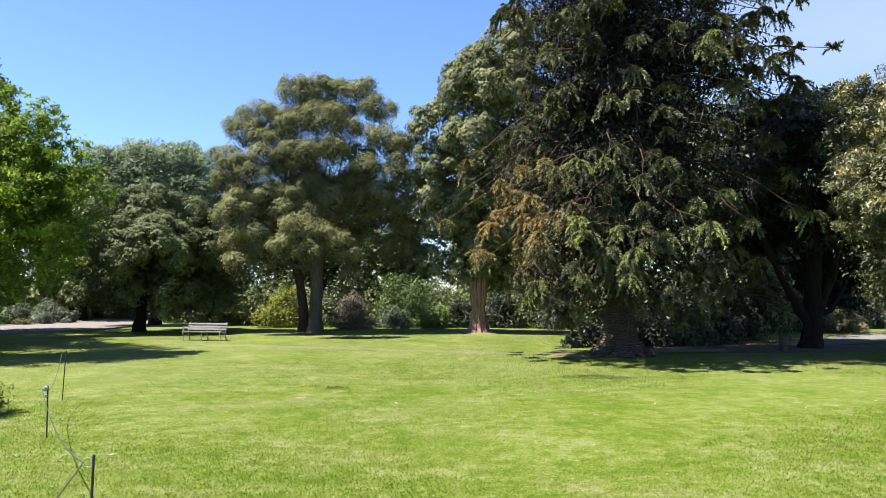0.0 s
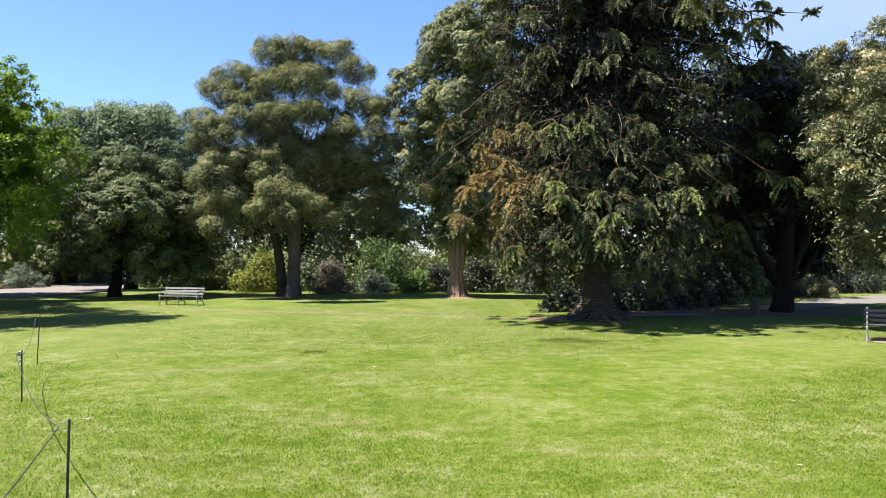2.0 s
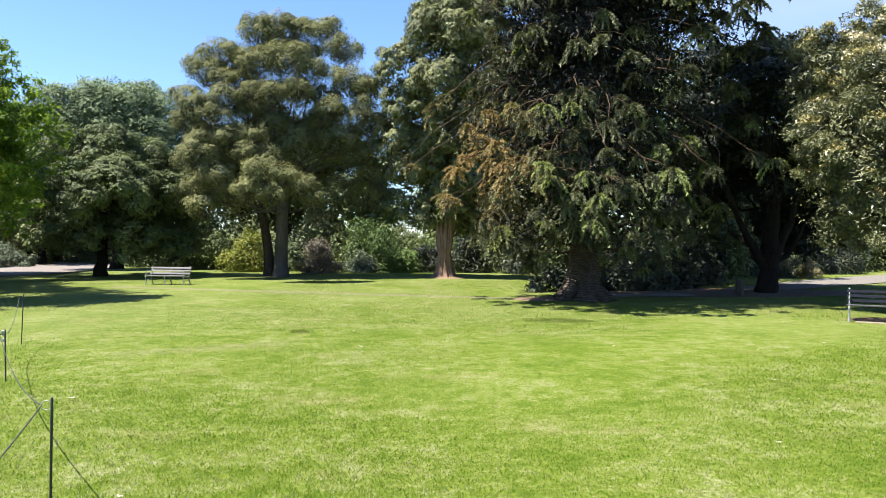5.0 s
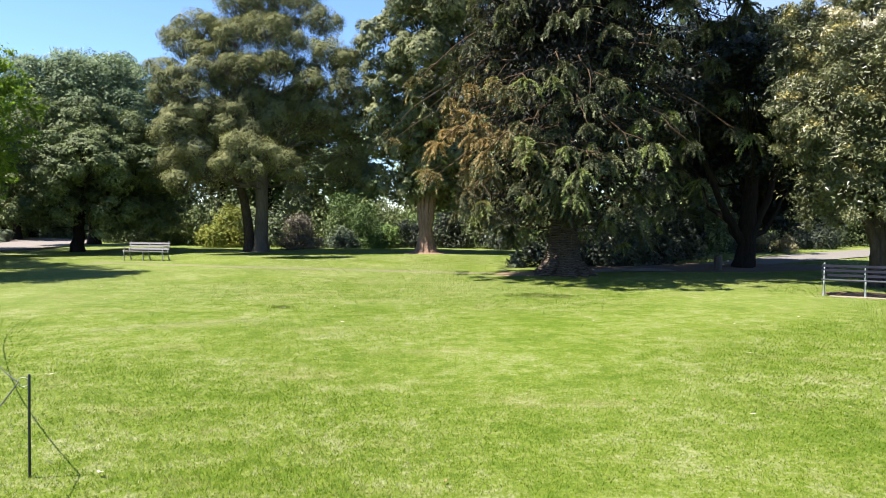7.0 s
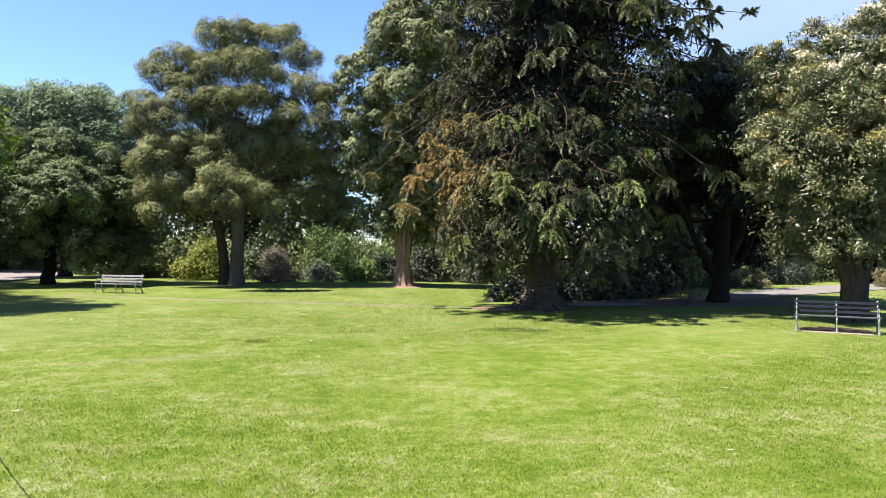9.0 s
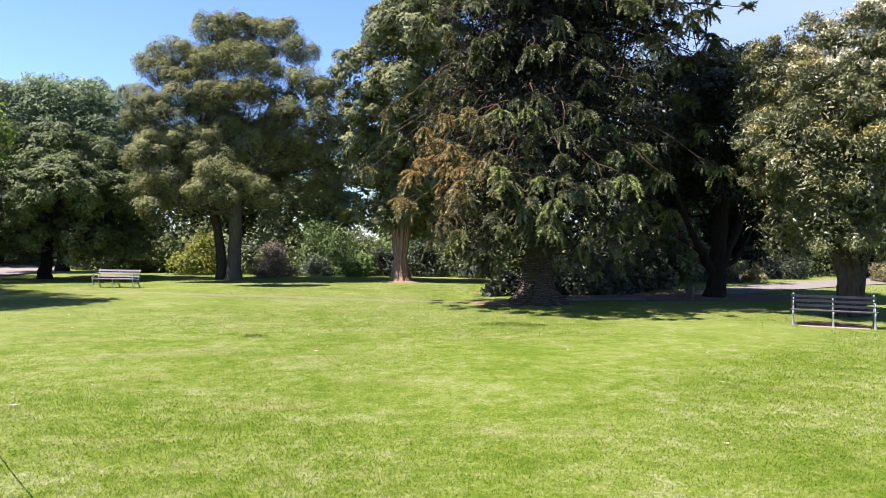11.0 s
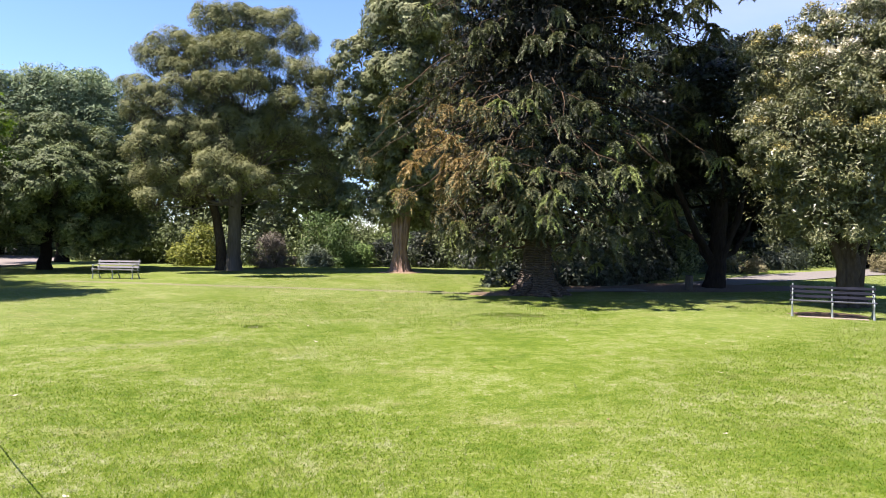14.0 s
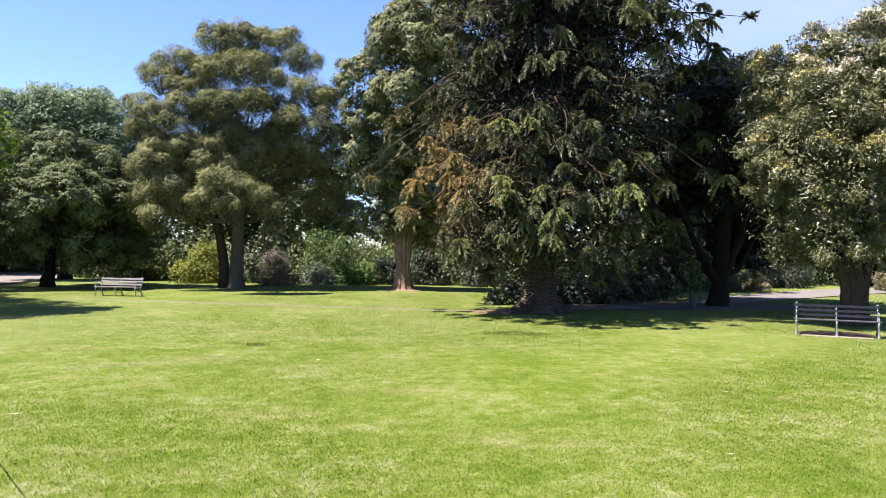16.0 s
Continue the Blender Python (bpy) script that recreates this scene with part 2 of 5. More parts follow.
BROWN_LEAF = plain_material("brown_leaf", (0.174, 0.0992, 0.0434), (0.279, 0.186, 0.093), 30.0, 0.7)

L_OLIVE = leaf_material("leaf_olive", (0.034, 0.038, 0.019), (0.152, 0.16, 0.072), (0.33, 0.325, 0.162), thin=0.19, scale=0.7, each=0.2, spray_weight=0.9, gloss=0.05)
L_TALL = leaf_material("leaf_tall", (0.022, 0.029, 0.014), (0.132, 0.146, 0.068), (0.31, 0.315, 0.145), scale=0.7, each=0.3, spray_weight=1.3)
L_BUNYA = leaf_material("leaf_bunya", (0.012, 0.015, 0.009), (0.07, 0.078, 0.036), (0.26, 0.268, 0.12), scale=1.0, thin=0.12, gloss=0.22, rough=0.45, each=0.35, spray_weight=1.7)
L_BUNYA_NEW = leaf_material("leaf_bunya_new", (0.07, 0.088, 0.0268), (0.185, 0.22, 0.0671), (0.37, 0.405, 0.146), scale=1.4, thin=0.2, gloss=0.2, each=0.35)
L_BUNYA_DEAD = leaf_material("leaf_bunya_dead", (0.1, 0.07, 0.03), (0.33, 0.23, 0.09), (0.56, 0.43, 0.2), (0.5, 0.34, 0.12), scale=1.2, thin=0.25)
# needles inside the pine's crown; its deep shade is put into this colour
L_INNER_SHADE = leaf_material("inner_needles_shade", (0.006, 0.007, 0.007), (0.017, 0.019, 0.017), (0.045, 0.042, 0.032), scale=1.2, thin=0.05, gloss=0.1)
L_BLUE = leaf_material("leaf_blue_conifer", (0.028, 0.036, 0.042), (0.085, 0.1, 0.115), (0.19, 0.21, 0.22), scale=0.8)
# dark leaves made near black: deep shade is put into the colour
L_DARK_SHADE = leaf_material("leaf_dark_shade", (0.008, 0.011, 0.009), (0.026, 0.034, 0.024), (0.11, 0.13, 0.075), thin=0.15, gloss=0.2, rough=0.45, spray_weight=1.6)
L_GLOSSY = leaf_material("leaf_glossy", (0.014, 0.018, 0.01), (0.098, 0.106, 0.046), (0.3, 0.292, 0.135), gloss=0.3, rough=0.4, scale=0.9, each=0.35)
L_TIP = leaf_material("leaf_new_growth", (0.11, 0.095, 0.03), (0.25, 0.215, 0.075), (0.39, 0.34, 0.14), scale=1.0)
BLOSSOM = leaf_material("blossom_cream", (0.42, 0.37, 0.24), (0.6, 0.55, 0.4), (0.75, 0.71, 0.58), (0.7, 0.65, 0.5), scale=1.0)
L_OAK = leaf_material("leaf_oak", (0.015, 0.022, 0.01), (0.088, 0.112, 0.045), (0.285, 0.335, 0.135), scale=0.5)
L_PALE = leaf_material("leaf_pale", (0.0308, 0.0446, 0.0217), (0.141, 0.189, 0.0903), (0.384, 0.445, 0.248), scale=0.4)
L_BRIGHT = leaf_material("leaf_bright", (0.016, 0.034, 0.006), (0.074, 0.125, 0.016), (0.36, 0.44, 0.06), (0.32, 0.5, 0.03), thin=0.42, scale=0.8, spray_weight=1.7)
L_YELLOW = leaf_material("leaf_yellow", (0.03, 0.04, 0.008), (0.16, 0.18, 0.03), (0.4, 0.38, 0.06))
L_PINK = leaf_material("leaf_mauve", (0.04, 0.036, 0.0293), (0.115, 0.1, 0.0805), (0.24, 0.205, 0.171))
L_GREY = leaf_material("leaf_greygreen", (0.0311, 0.0428, 0.0301), (0.114, 0.142, 0.0913), (0.275, 0.32, 0.238))
L_HEDGE = leaf_material("leaf_hedge", (0.0127, 0.0228, 0.00891), (0.07, 0.115, 0.0329), (0.21, 0.3, 0.0732))
L_STRAW = leaf_material("leaf_straw", (0.0486, 0.0439, 0.0194), (0.159, 0.142, 0.0707), (0.314, 0.284, 0.17))


# ---- building helpers ----
def finish(name, verts, faces, mat, parent=None, label="", smooth=True):
    me = bpy.data.meshes.new(name)
    me.from_pydata([tuple(v) for v in verts], [], faces)
    me.materials.append(mat)
    if smooth:
        me.shade_smooth()
    ob = new(name, me)
    if parent is not None:
        ob.parent = parent
    return tagged(ob, label)


def part(name, bm, mat, parent=None, label="", smooth=False):
    me = bpy.data.meshes.new(name)
    bm.to_mesh(me)
    bm.free()
    me.materials.append(mat)
    if smooth:
        me.shade_smooth()
    ob = new(name, me)
    if parent is not None:
        ob.parent = parent
    return tagged(ob, label)


def thing(name, at, label, category, group=""):
    ob = new(name)
    ob.location = at
    ob.empty_display_size = 0.2
    return tagged(ob, label, category, group)


def tube(points, radii, sides=8, verts=None, faces=None, flute=0.0, flute_n=5, cap=True):
    """A tapered tube along points, added to verts and faces."""
    verts = [] if verts is None else verts
    faces = [] if faces is None else faces
    pts = [Vector(p) for p in points]
    side = None
    first = len(verts)
    for i, p in enumerate(pts):
        d = (pts[min(i + 1, len(pts) - 1)] - pts[max(i - 1, 0)]).normalized()
        if side is None:
            side = d.orthogonal().normalized()
        side = (side - d * side.dot(d)).normalized()
        up = d.cross(side)
        for k in range(sides):
            a = 2 * math.pi * k / sides
            r = radii[i]
            if flute:
                r *= 1 + flute * (1 - i / (len(pts) - 1)) ** 2 * math.sin(a * flute_n + i * 0.25) + flute * 0.3 * math.sin(a * 3 + 1.3)
            verts.append(p + side * (math.cos(a) * r) + up * (math.sin(a) * r))
    for i in range(len(pts) - 1):
        for k in range(sides):
            a, b = first + i * sides + k, first + i * sides + (k + 1) % sides
            faces.append((a, b, b + sides, a + sides))
    if cap:
        faces.append(tuple(first + (len(pts) - 1) * sides + k for k in range(sides)))
    return verts, faces


def bend(a, b, rise, n, wob, rng):
    """A bowed line of n + 1 points from a to b."""
    a, b = np.array(a, float), np.array(b, float)
    out = []
    for i in range(n + 1):
        t = i / n
        p = a + (b - a) * t
        p[2] += rise * 4 * t * (1 - t)
        if 0 < i < n:
            p += rng.normal(0, wob, 3)
        out.append(p)
    return out


def unit(v):
    return v / np.maximum(np.linalg.norm(v, axis=1, keepdims=True), 1e-6)


def leaves(name, c, d, n, length, width, mat, parent=None, label=""):
    """Many small pointed leaves in one mesh, one narrow triangle each. c, d, n: places, ways and normals."""
    d = unit(d)
    s = unit(np.cross(d, n))
    k = len(c)
    length, width = np.broadcast_to(length, k)[:, None], np.broadcast_to(width, k)[:, None]
    co = np.empty((k, 3, 3))
    co[:, 0] = c - d * length * 0.42 + s * width * 0.5
    co[:, 1] = c + d * length * 0.58
    co[:, 2] = c - d * length * 0.42 - s * width * 0.5
    me = bpy.data.meshes.new(name)
    me.vertices.add(k * 3)
    me.vertices.foreach_set("co", co.astype(np.float32).ravel())
    me.loops.add(k * 3)
    me.loops.foreach_set("vertex_index", np.arange(k * 3, dtype=np.int32))
    me.polygons.add(k)
    me.polygons.foreach_set("loop_start", np.arange(0, k * 3, 3, dtype=np.int32))
    me.update(calc_edges=True)
    me.materials.append(mat)
    ob = new(name, me)
    if parent is not None:
        ob.parent = parent
    return tagged(ob, label)


def lying(d, n, k=0.8):
    """Turns the ways d towards the plane of the normals n."""
    return unit(d - n * (k * np.einsum("ij,ij->i", d, n))[:, None])


def bumps(v, rng, freq, k=8):
    """A smooth random swell over directions v, about -1 to 1."""
    a = unit(rng.normal(0, 1, (k, 3))) * freq
    return np.sin(v @ a.T + rng.uniform(0, 6.28, k)).sum(1) / math.sqrt(k)


def shell(lobes, total, rng, bump=0.2, depth=0.35, flat=0.8, up=0.5, low=-0.3, along=0.5, rand=0.3, droop=0.0):
    """Leaves over the bumpy outside of overlapping lobes; what would lie deep inside another lobe is left out."""
    L = np.array(lobes)[:, :4]
    w = L[:, 3] ** 2
    out = []
    for i, (x, y, z, r) in enumerate(L):
        k = int(total * 1.7 * w[i] / w.sum()) + 8
        v = unit(rng.normal(0, 1, (k, 3)))
        under = (v[:, 2] < low) & (rng.uniform(0, 1, k) < 0.7)
        v[under, 2] *= -1
        R = r * (1 + bump * bumps(v, rng, 4.0) + 0.55 * bump * bumps(v, rng, 10.0))
        rad = R * (1 - depth * rng.uniform(0, 1, k) ** 1.7)
        c = np.array([x, y, z]) + v * rad[:, None] * np.array([1, 1, flat])
        inside = np.zeros(k, bool)
        for j, (x2, y2, z2, r2) in enumerate(L):
            if j != i and abs(x2 - x) < r + r2:
                q = (c - np.array([x2, y2, z2])) / np.array([1, 1, flat])
                inside |= np.einsum("ij,ij->i", q, q) < (r2 * 0.62) ** 2
        keep = ~inside | (rng.uniform(0, 1, k) < 0.12)
        out.append((c[keep], v[keep]))
    c, v = np.concatenate([o[0] for o in out]), np.concatenate([o[1] for o in out])
    if len(c) > total:
        p = rng.permutation(len(c))[:total]
        c, v = c[p], v[p]
    n = unit(v + np.array([0, 0, up]) + rng.normal(0, rand, v.shape))
    d = unit(v * along + rng.normal(0, 0.6, v.shape) + np.array([0, 0, -droop]))
    return c, lying(d, n, 0.6), n


def clumps_of(lobes, rng, per=9, spread=(0.55, 0.98), size=(0.26, 0.44), flat=0.8, up=0.35):
    """Small clumps set round the outside of each lobe: rows of x, y, z, radius, and the lobe's number."""
    rows = []
    for i, (x, y, z, r) in enumerate(lobes):
        k = max(5, int(per * r))
        v = rng.normal(0, 1, (k, 3))
        v[:, 2] += up
        v = unit(v) * rng.uniform(*spread, (k, 1)) * r
        v[:, 2] *= flat
        for w in v:
            rows.append((x + w[0], y + w[1], z + w[2], r * rng.uniform(*size), i))
    return np.array(rows)


def spray(cl, total, rng, flat=0.65, up=0.6, out=0.7, droop=0.0, rand=0.8, centre=None, shell=0.5):
    """Leaves over the clumps: places, ways, normals."""
    w = cl[:, 3] ** 2
    cnt = np.maximum(3, (total * w / w.sum()).astype(int))
    idx = np.repeat(np.arange(len(cl)), cnt)
    v = unit(rng.normal(0, 1, (len(idx), 3)))
    rad = rng.uniform(0, 1, (len(idx), 1)) ** shell
    off = v * rad * cl[idx, 3:4]
    off[:, 2] *= flat
    c = cl[idx, :3] + off
    n = unit(v * out + np.array([0, 0, up]) + rng.normal(0, rand * 0.4, v.shape))
    d = unit(v * 0.7 + rng.normal(0, 0.7, v.shape) + np.array([0, 0, -droop]))
    return c, d, n, idx


def pads_over(lobes, rng, per=14, size=(0.28, 0.42), low=-0.3, flat=0.85, reach=(0.62, 0.9)):
    """Small domed pads all over the upper side of each lobe: rows of x, y, z, radius, lobe, and the way outward."""
    rows = []
    for i, (x, y, z, r) in enumerate(lobes):
        k = max(5, int(per * min(r, 2.0) / 1.5))
        turn = rng.uniform(0, 6.28)
        for q in range(k):
            h = 1 - (1 - low) * (q + 0.5) / k
            a = turn + q * 2.4 + rng.normal(0, 0.25)
            w = np.array([math.sqrt(max(0.0, 1 - h * h)) * math.cos(a), math.sqrt(max(0.0, 1 - h * h)) * math.sin(a), h])
            p = np.array([x, y, z]) + w * r * rng.uniform(*reach) * np.array([1, 1, flat])
            rows.append((*p, r * rng.uniform(*size), i, *w))
    return np.array(rows)


def pad_leaves(pads, total, rng, flat=0.62, up=0.7, depth=0.35, rand=0.13, lift=0.45, droop=0.0, lean=0.75):
    """Fine leaves over domed pads, thick above and open below: places, ways, normals."""
    w = pads[:, 3] ** 2
    idx = np.repeat(np.arange(len(pads)), np.maximum(6, (total * w / w.sum()).astype(int)))
    v = rng.normal(0, 1, (len(idx), 3)) + pads[idx, 5:8] * lean + np.array([0, 0, lean])
    v = unit(v)
    a = unit(rng.normal(0, 1, (len(pads), 3)))[idx]
    swell = 1 + 0.16 * np.sin(5.0 * np.einsum("ij,ij->i", v, a) + idx) + 0.1 * np.sin(11.0 * np.einsum("ij,ij->i", v, a[:, ::-1]) + idx * 2)
    rad = pads[idx, 3] * swell * (1 - depth * rng.uniform(0, 1, len(idx)) ** 1.6)
    c = pads[idx, :3] + v * rad[:, None] * np.array([1, 1, flat])
    n = unit(v + np.array([0, 0, up]) + rng.normal(0, rand, v.shape))
    return c, lying(unit(np.array([0, 0, lift - droop]) + rng.normal(0, 0.5, v.shape)), n), n


def trunk_part(name, base, top, r0, r1, mat, parent, rng, flare=1.5, wob=0.06, flute=0.0, n=12, sides=18):
    base, top = np.array(base, float), np.array(top, float)
    pts, rad = [], []
    for i in range(n + 1):
        t = (i / n) ** 1.5
        p = base + (top - base) * t
        if 0 < i < n:
            p[:2] += rng.normal(0, wob, 2)
        pts.append(p)
        h = p[2] - base[2]
        rad.append((r0 + (r1 - r0) * t) * (1 + (flare - 1) * math.exp(-h / 0.45)))
    pts[0][2] -= 0.15
    v, f = tube(pts, rad, sides, flute=flute)
    return finish(name, v, f, mat, parent)


def tree(name, base, trunk_top, r0, r1, lobes, n_leaves, size, leaf_mat, bark, label, category="tree", rng_seed=1, per=9, flat=0.8, c_flat=0.65, droop=0.0,
         leaf_ratio=0.45, limbs=8, flare=1.5, spread=(0.55, 0.98), csize=(0.26, 0.44), up=0.6, twigs=3, flute=0.05, group="", tips=None, wob=0.02, core=46, fill=14, cover=0.72, bump=0.2, depth=0.35, low=-0.3, along=0.25, bare=999, pads=None):
    """A tree: trunk, limbs that run into its lobes, twigs, and a crown of many leaves. Places in metres, in the world."""
    rng = np.random.default_rng(rng_seed)
    ob = thing(name, (base[0], base[1], 0), label, category, group)
    o = np.array([base[0], base[1], 0.0])
    lobes = [(x - o[0], y - o[1], z, r) for x, y, z, r in lobes]
    tt = np.array(trunk_top, float) - o
    main = len(lobes)
    for _ in range(fill):
        a, b, c = (lobes[k] for k in rng.integers(0, main, 3))
        w = rng.dirichlet((1.2, 1.2, 1.2))
        lobes.append(tuple(a[k] * w[0] + b[k] * w[1] + c[k] * w[2] for k in range(4)))
    trunk_part("trunk", (0, 0, 0), tt, r0, r1, bark, ob, rng, flare, wob, flute)
    cl = clumps_of(lobes, rng, per, spread, csize, flat)
    tv, tf = [], []
    order = sorted(range(len(lobes)), key=lambda i: -lobes[i][3])
    for j, i in enumerate(order):
        if (i >= main and rng.uniform() < 0.6) or j >= bare:
            continue
        x, y, z, r = lobes[i]
        t = 0.55 + 0.45 * rng.uniform()
        start = tt * t if z > tt[2] * 0.5 else tt * min(t, max(0.35, z / max(tt[2], 0.1) * 0.9))
        v, f = [], []
        ra = r1 * (0.4 if j < limbs else 0.16)
        pts = bend(start, (x, y, z - 0.25 * r), rng.uniform(-0.25, 0.35), 6, 0.09 * r, rng)
        tube(pts, [ra * (1 - 0.8 * k / 6) for k in range(7)], 7, v, f)
        finish("limb", v, f, bark, ob)
        mine = cl[cl[:, 4] == i]
        for q in mine[rng.permutation(len(mine))[: int(twigs * r) + 2]]:
            tp = bend(pts[rng.integers(3, 7)], q[:3], rng.uniform(-0.1, 0.2), 3, 0.05 * r, rng)
            tube(tp, [ra * 0.26, ra * 0.2, ra * 0.13, ra * 0.06], 4, tv, tf)
    if tv:
        tagged(finish("twig_growth", tv, tf, bark, ob), kind="stuff")
    if pads and "dome" in pads:
        many = []
        for i, (x, y, z, r) in enumerate(lobes):
            r *= pads["grow"]
            many.append((x, y, z, r, i, 0, 0, 1))
            turn = rng.uniform(0, 6.28)
            for q in range(pads["dome"]):
                a, h = turn + q * 6.28 / pads["dome"] + rng.normal(0, 0.3), rng.uniform(0.05, 0.85)
                w = math.sqrt(1 - h * h)
                many.append((x + math.cos(a) * w * r * 0.75, y + math.sin(a) * w * r * 0.75, z + h * r * 0.7, r * rng.uniform(0.34, 0.52), i, math.cos(a) * w, math.sin(a) * w, h))
        c, d, n = pad_leaves(np.array(many), n_leaves, rng, c_flat, up, pads["depth"], droop=droop, lift=pads["lift"], lean=pads["lean"])
        # fine shoots that fan out from each bough into its dome
        q = np.repeat(np.array(lobes), pads["haze"], axis=0)
        w = unit(rng.normal(0, 1, (len(q), 3)) + np.array([0, 0, 0.5]))
        start = q[:, :3] - np.array([0, 0, 0.55]) * q[:, 3:4]
        reach = (q[:, :3] + w * q[:, 3:4] * 0.95 - start)
        far = rng.uniform(0.1, 0.45, (len(q), 1))
        k = np.linalg.norm(reach, axis=1) * rng.uniform(0.4, 0.7, len(q))
        tagged(leaves("shoot_growth", start + reach * (far + 0.25), reach, rng.normal(0, 1, q[:, :3].shape), k, 0.022, TWIG_GREY, ob, "grey-brown leafless shoots under the foliage"), kind="stuff")
    elif pads:
        many = pads_over(lobes, rng, pads.get("per", 14), pads.get("size", (0.28, 0.42)), pads.get("low", -0.3), flat)
        c, d, n = pad_leaves(many, n_leaves, rng, c_flat, up, droop=droop, lift=pads.get("lift", 0.45))
    else:
        c, d, n = shell(lobes, int(n_leaves * cover), rng, bump, depth, flat, up, low, along, 0.32, droop)
        c2, d2, n2, idx = spray(cl, int(n_leaves * (1 - cover)), rng, c_flat, up, droop=droop)
        c, d, n = np.concatenate([c, c2]), np.concatenate([d, d2]), np.concatenate([n, n2])
    ln = size * rng.uniform(0.65, 1.35, len(c))
    if core:
        # large leaves deep inside each lobe
        q = np.repeat(np.array(lobes), core * 2, axis=0)
        v = unit(rng.normal(0, 1, (len(q), 3))) * rng.uniform(0, 1, (len(q), 1)) ** 0.4 * q[:, 3:4] * 0.66
        v[:, 2] = v[:, 2] * flat * 0.9 - 0.12 * q[:, 3]
        c = np.concatenate([c, q[:, :3] + v])
        d = np.concatenate([d, rng.normal(0, 1, v.shape)])
        n = np.concatenate([n, unit(rng.normal(0, 1, v.shape) + np.array([0, 0, 0.5]))])
        ln = np.concatenate([ln, q[:, 3] * rng.uniform(0.2, 0.34, len(q))])
    leaves("crown", c, d, n, ln, ln * leaf_ratio, leaf_mat, ob)
    if tips:
        for tname, tmat, share, tsize, zmin, lbl in tips:
            cz = cl[(cl[:, 2] > zmin)]
            pick = cz[rng.uniform(0, 1, len(cz)) < share].copy()
            if len(pick) == 0:
                continue
            pick[:, 2] += pick[:, 3] * 0.55
            pick[:, 3] *= 0.95
            c, d, n, _ = spray(pick, int(150 * len(pick)), rng, 0.5, 1.0)
            ln = tsize * rng.uniform(0.6, 1.3, len(c))
            leaves(tname, c, d, n, ln, ln * 0.6, tmat, ob, lbl)
    return ob


def shrub(at, rx, h, n, size, mat, label, seed, ry=None, ratio=0.4, lobes=7, group="shrubs", category="shrub", droop=0.0):
    n, size = int(n * 1.35), size * 0.8
    rng = np.random.default_rng(seed)
    ry = ry or rx
    ob = thing("shrub", (at[0], at[1], 0), label, category, group)
    lb = []
    for i in range(lobes):
        a, q = rng.uniform(0, 6.28), rng.uniform(0.1, 0.75)
        r = h * rng.uniform(0.26, 0.4)
        lb.append((math.cos(a) * rx * q, math.sin(a) * ry * q, rng.uniform(r * 0.35, max(r * 0.8, h - r)) if i % 2 else r * 0.45, r))
    cl = clumps_of(lb, rng, 10 / max(h, 0.6), (0.4, 0.98), (0.3, 0.5), 0.9)
    c, d, nn, _ = spray(cl, n // 2, rng, 0.8, 0.5, droop=droop)
    c2, d2, n2 = shell(lb, n // 2, rng, 0.2, 0.5, 0.9, 0.4, -0.9)
    c, d, nn = np.concatenate([c, c2]), np.concatenate([d, d2]), np.concatenate([nn, n2])
    c[:, 2] = np.maximum(c[:, 2], 0.03)
    ln = size * rng.uniform(0.6, 1.4, len(c))
    leaves("foliage", c, d, nn, ln, ln * ratio, mat, ob)
    v, f = [], []
    for x, y, z, r in lb:
        tube(bend((rng.normal(0, rx * 0.06), rng.normal(0, ry * 0.06), -0.05), (x, y, z), 0.1, 4, 0.03, rng), [0.035, 0.03, 0.022, 0.016, 0.008], 5, v, f)
    tagged(finish("stem_growth", v, f, TWIG, ob), kind="stuff")
    return ob


# ---- ground ----
def ground_sheet():
    """One sheet to the horizon, finer near the lawn, with slight hollows."""
    xs = np.concatenate([np.linspace(-900, -70, 12), np.linspace(-60, 60, 121), np.linspace(70, 900, 12)])
    ys = np.concatenate([np.linspace(-700, -12, 10), np.linspace(-10, 90, 101), np.linspace(100, 1200, 14)])
    verts, faces = [], []
    for y in ys:
        for x in xs:
            near = 1.0 if (abs(x) < 60 and -10 < y < 90) else 0.0
            verts.append((x, y, near * 0.025 * (noise.noise((x * 0.16, y * 0.16, 3.1)) - 0.3)))
    w = len(xs)
    for j in range(len(ys) - 1):
        for i in range(w - 1):
            faces.append((j * w + i, j * w + i + 1, (j + 1) * w + i + 1, (j + 1) * w + i))
    return tagged(finish("ground", verts, faces, TURF), "sunlit mown green lawn with dry patches", "lawn", kind="structure")


ground_sheet()


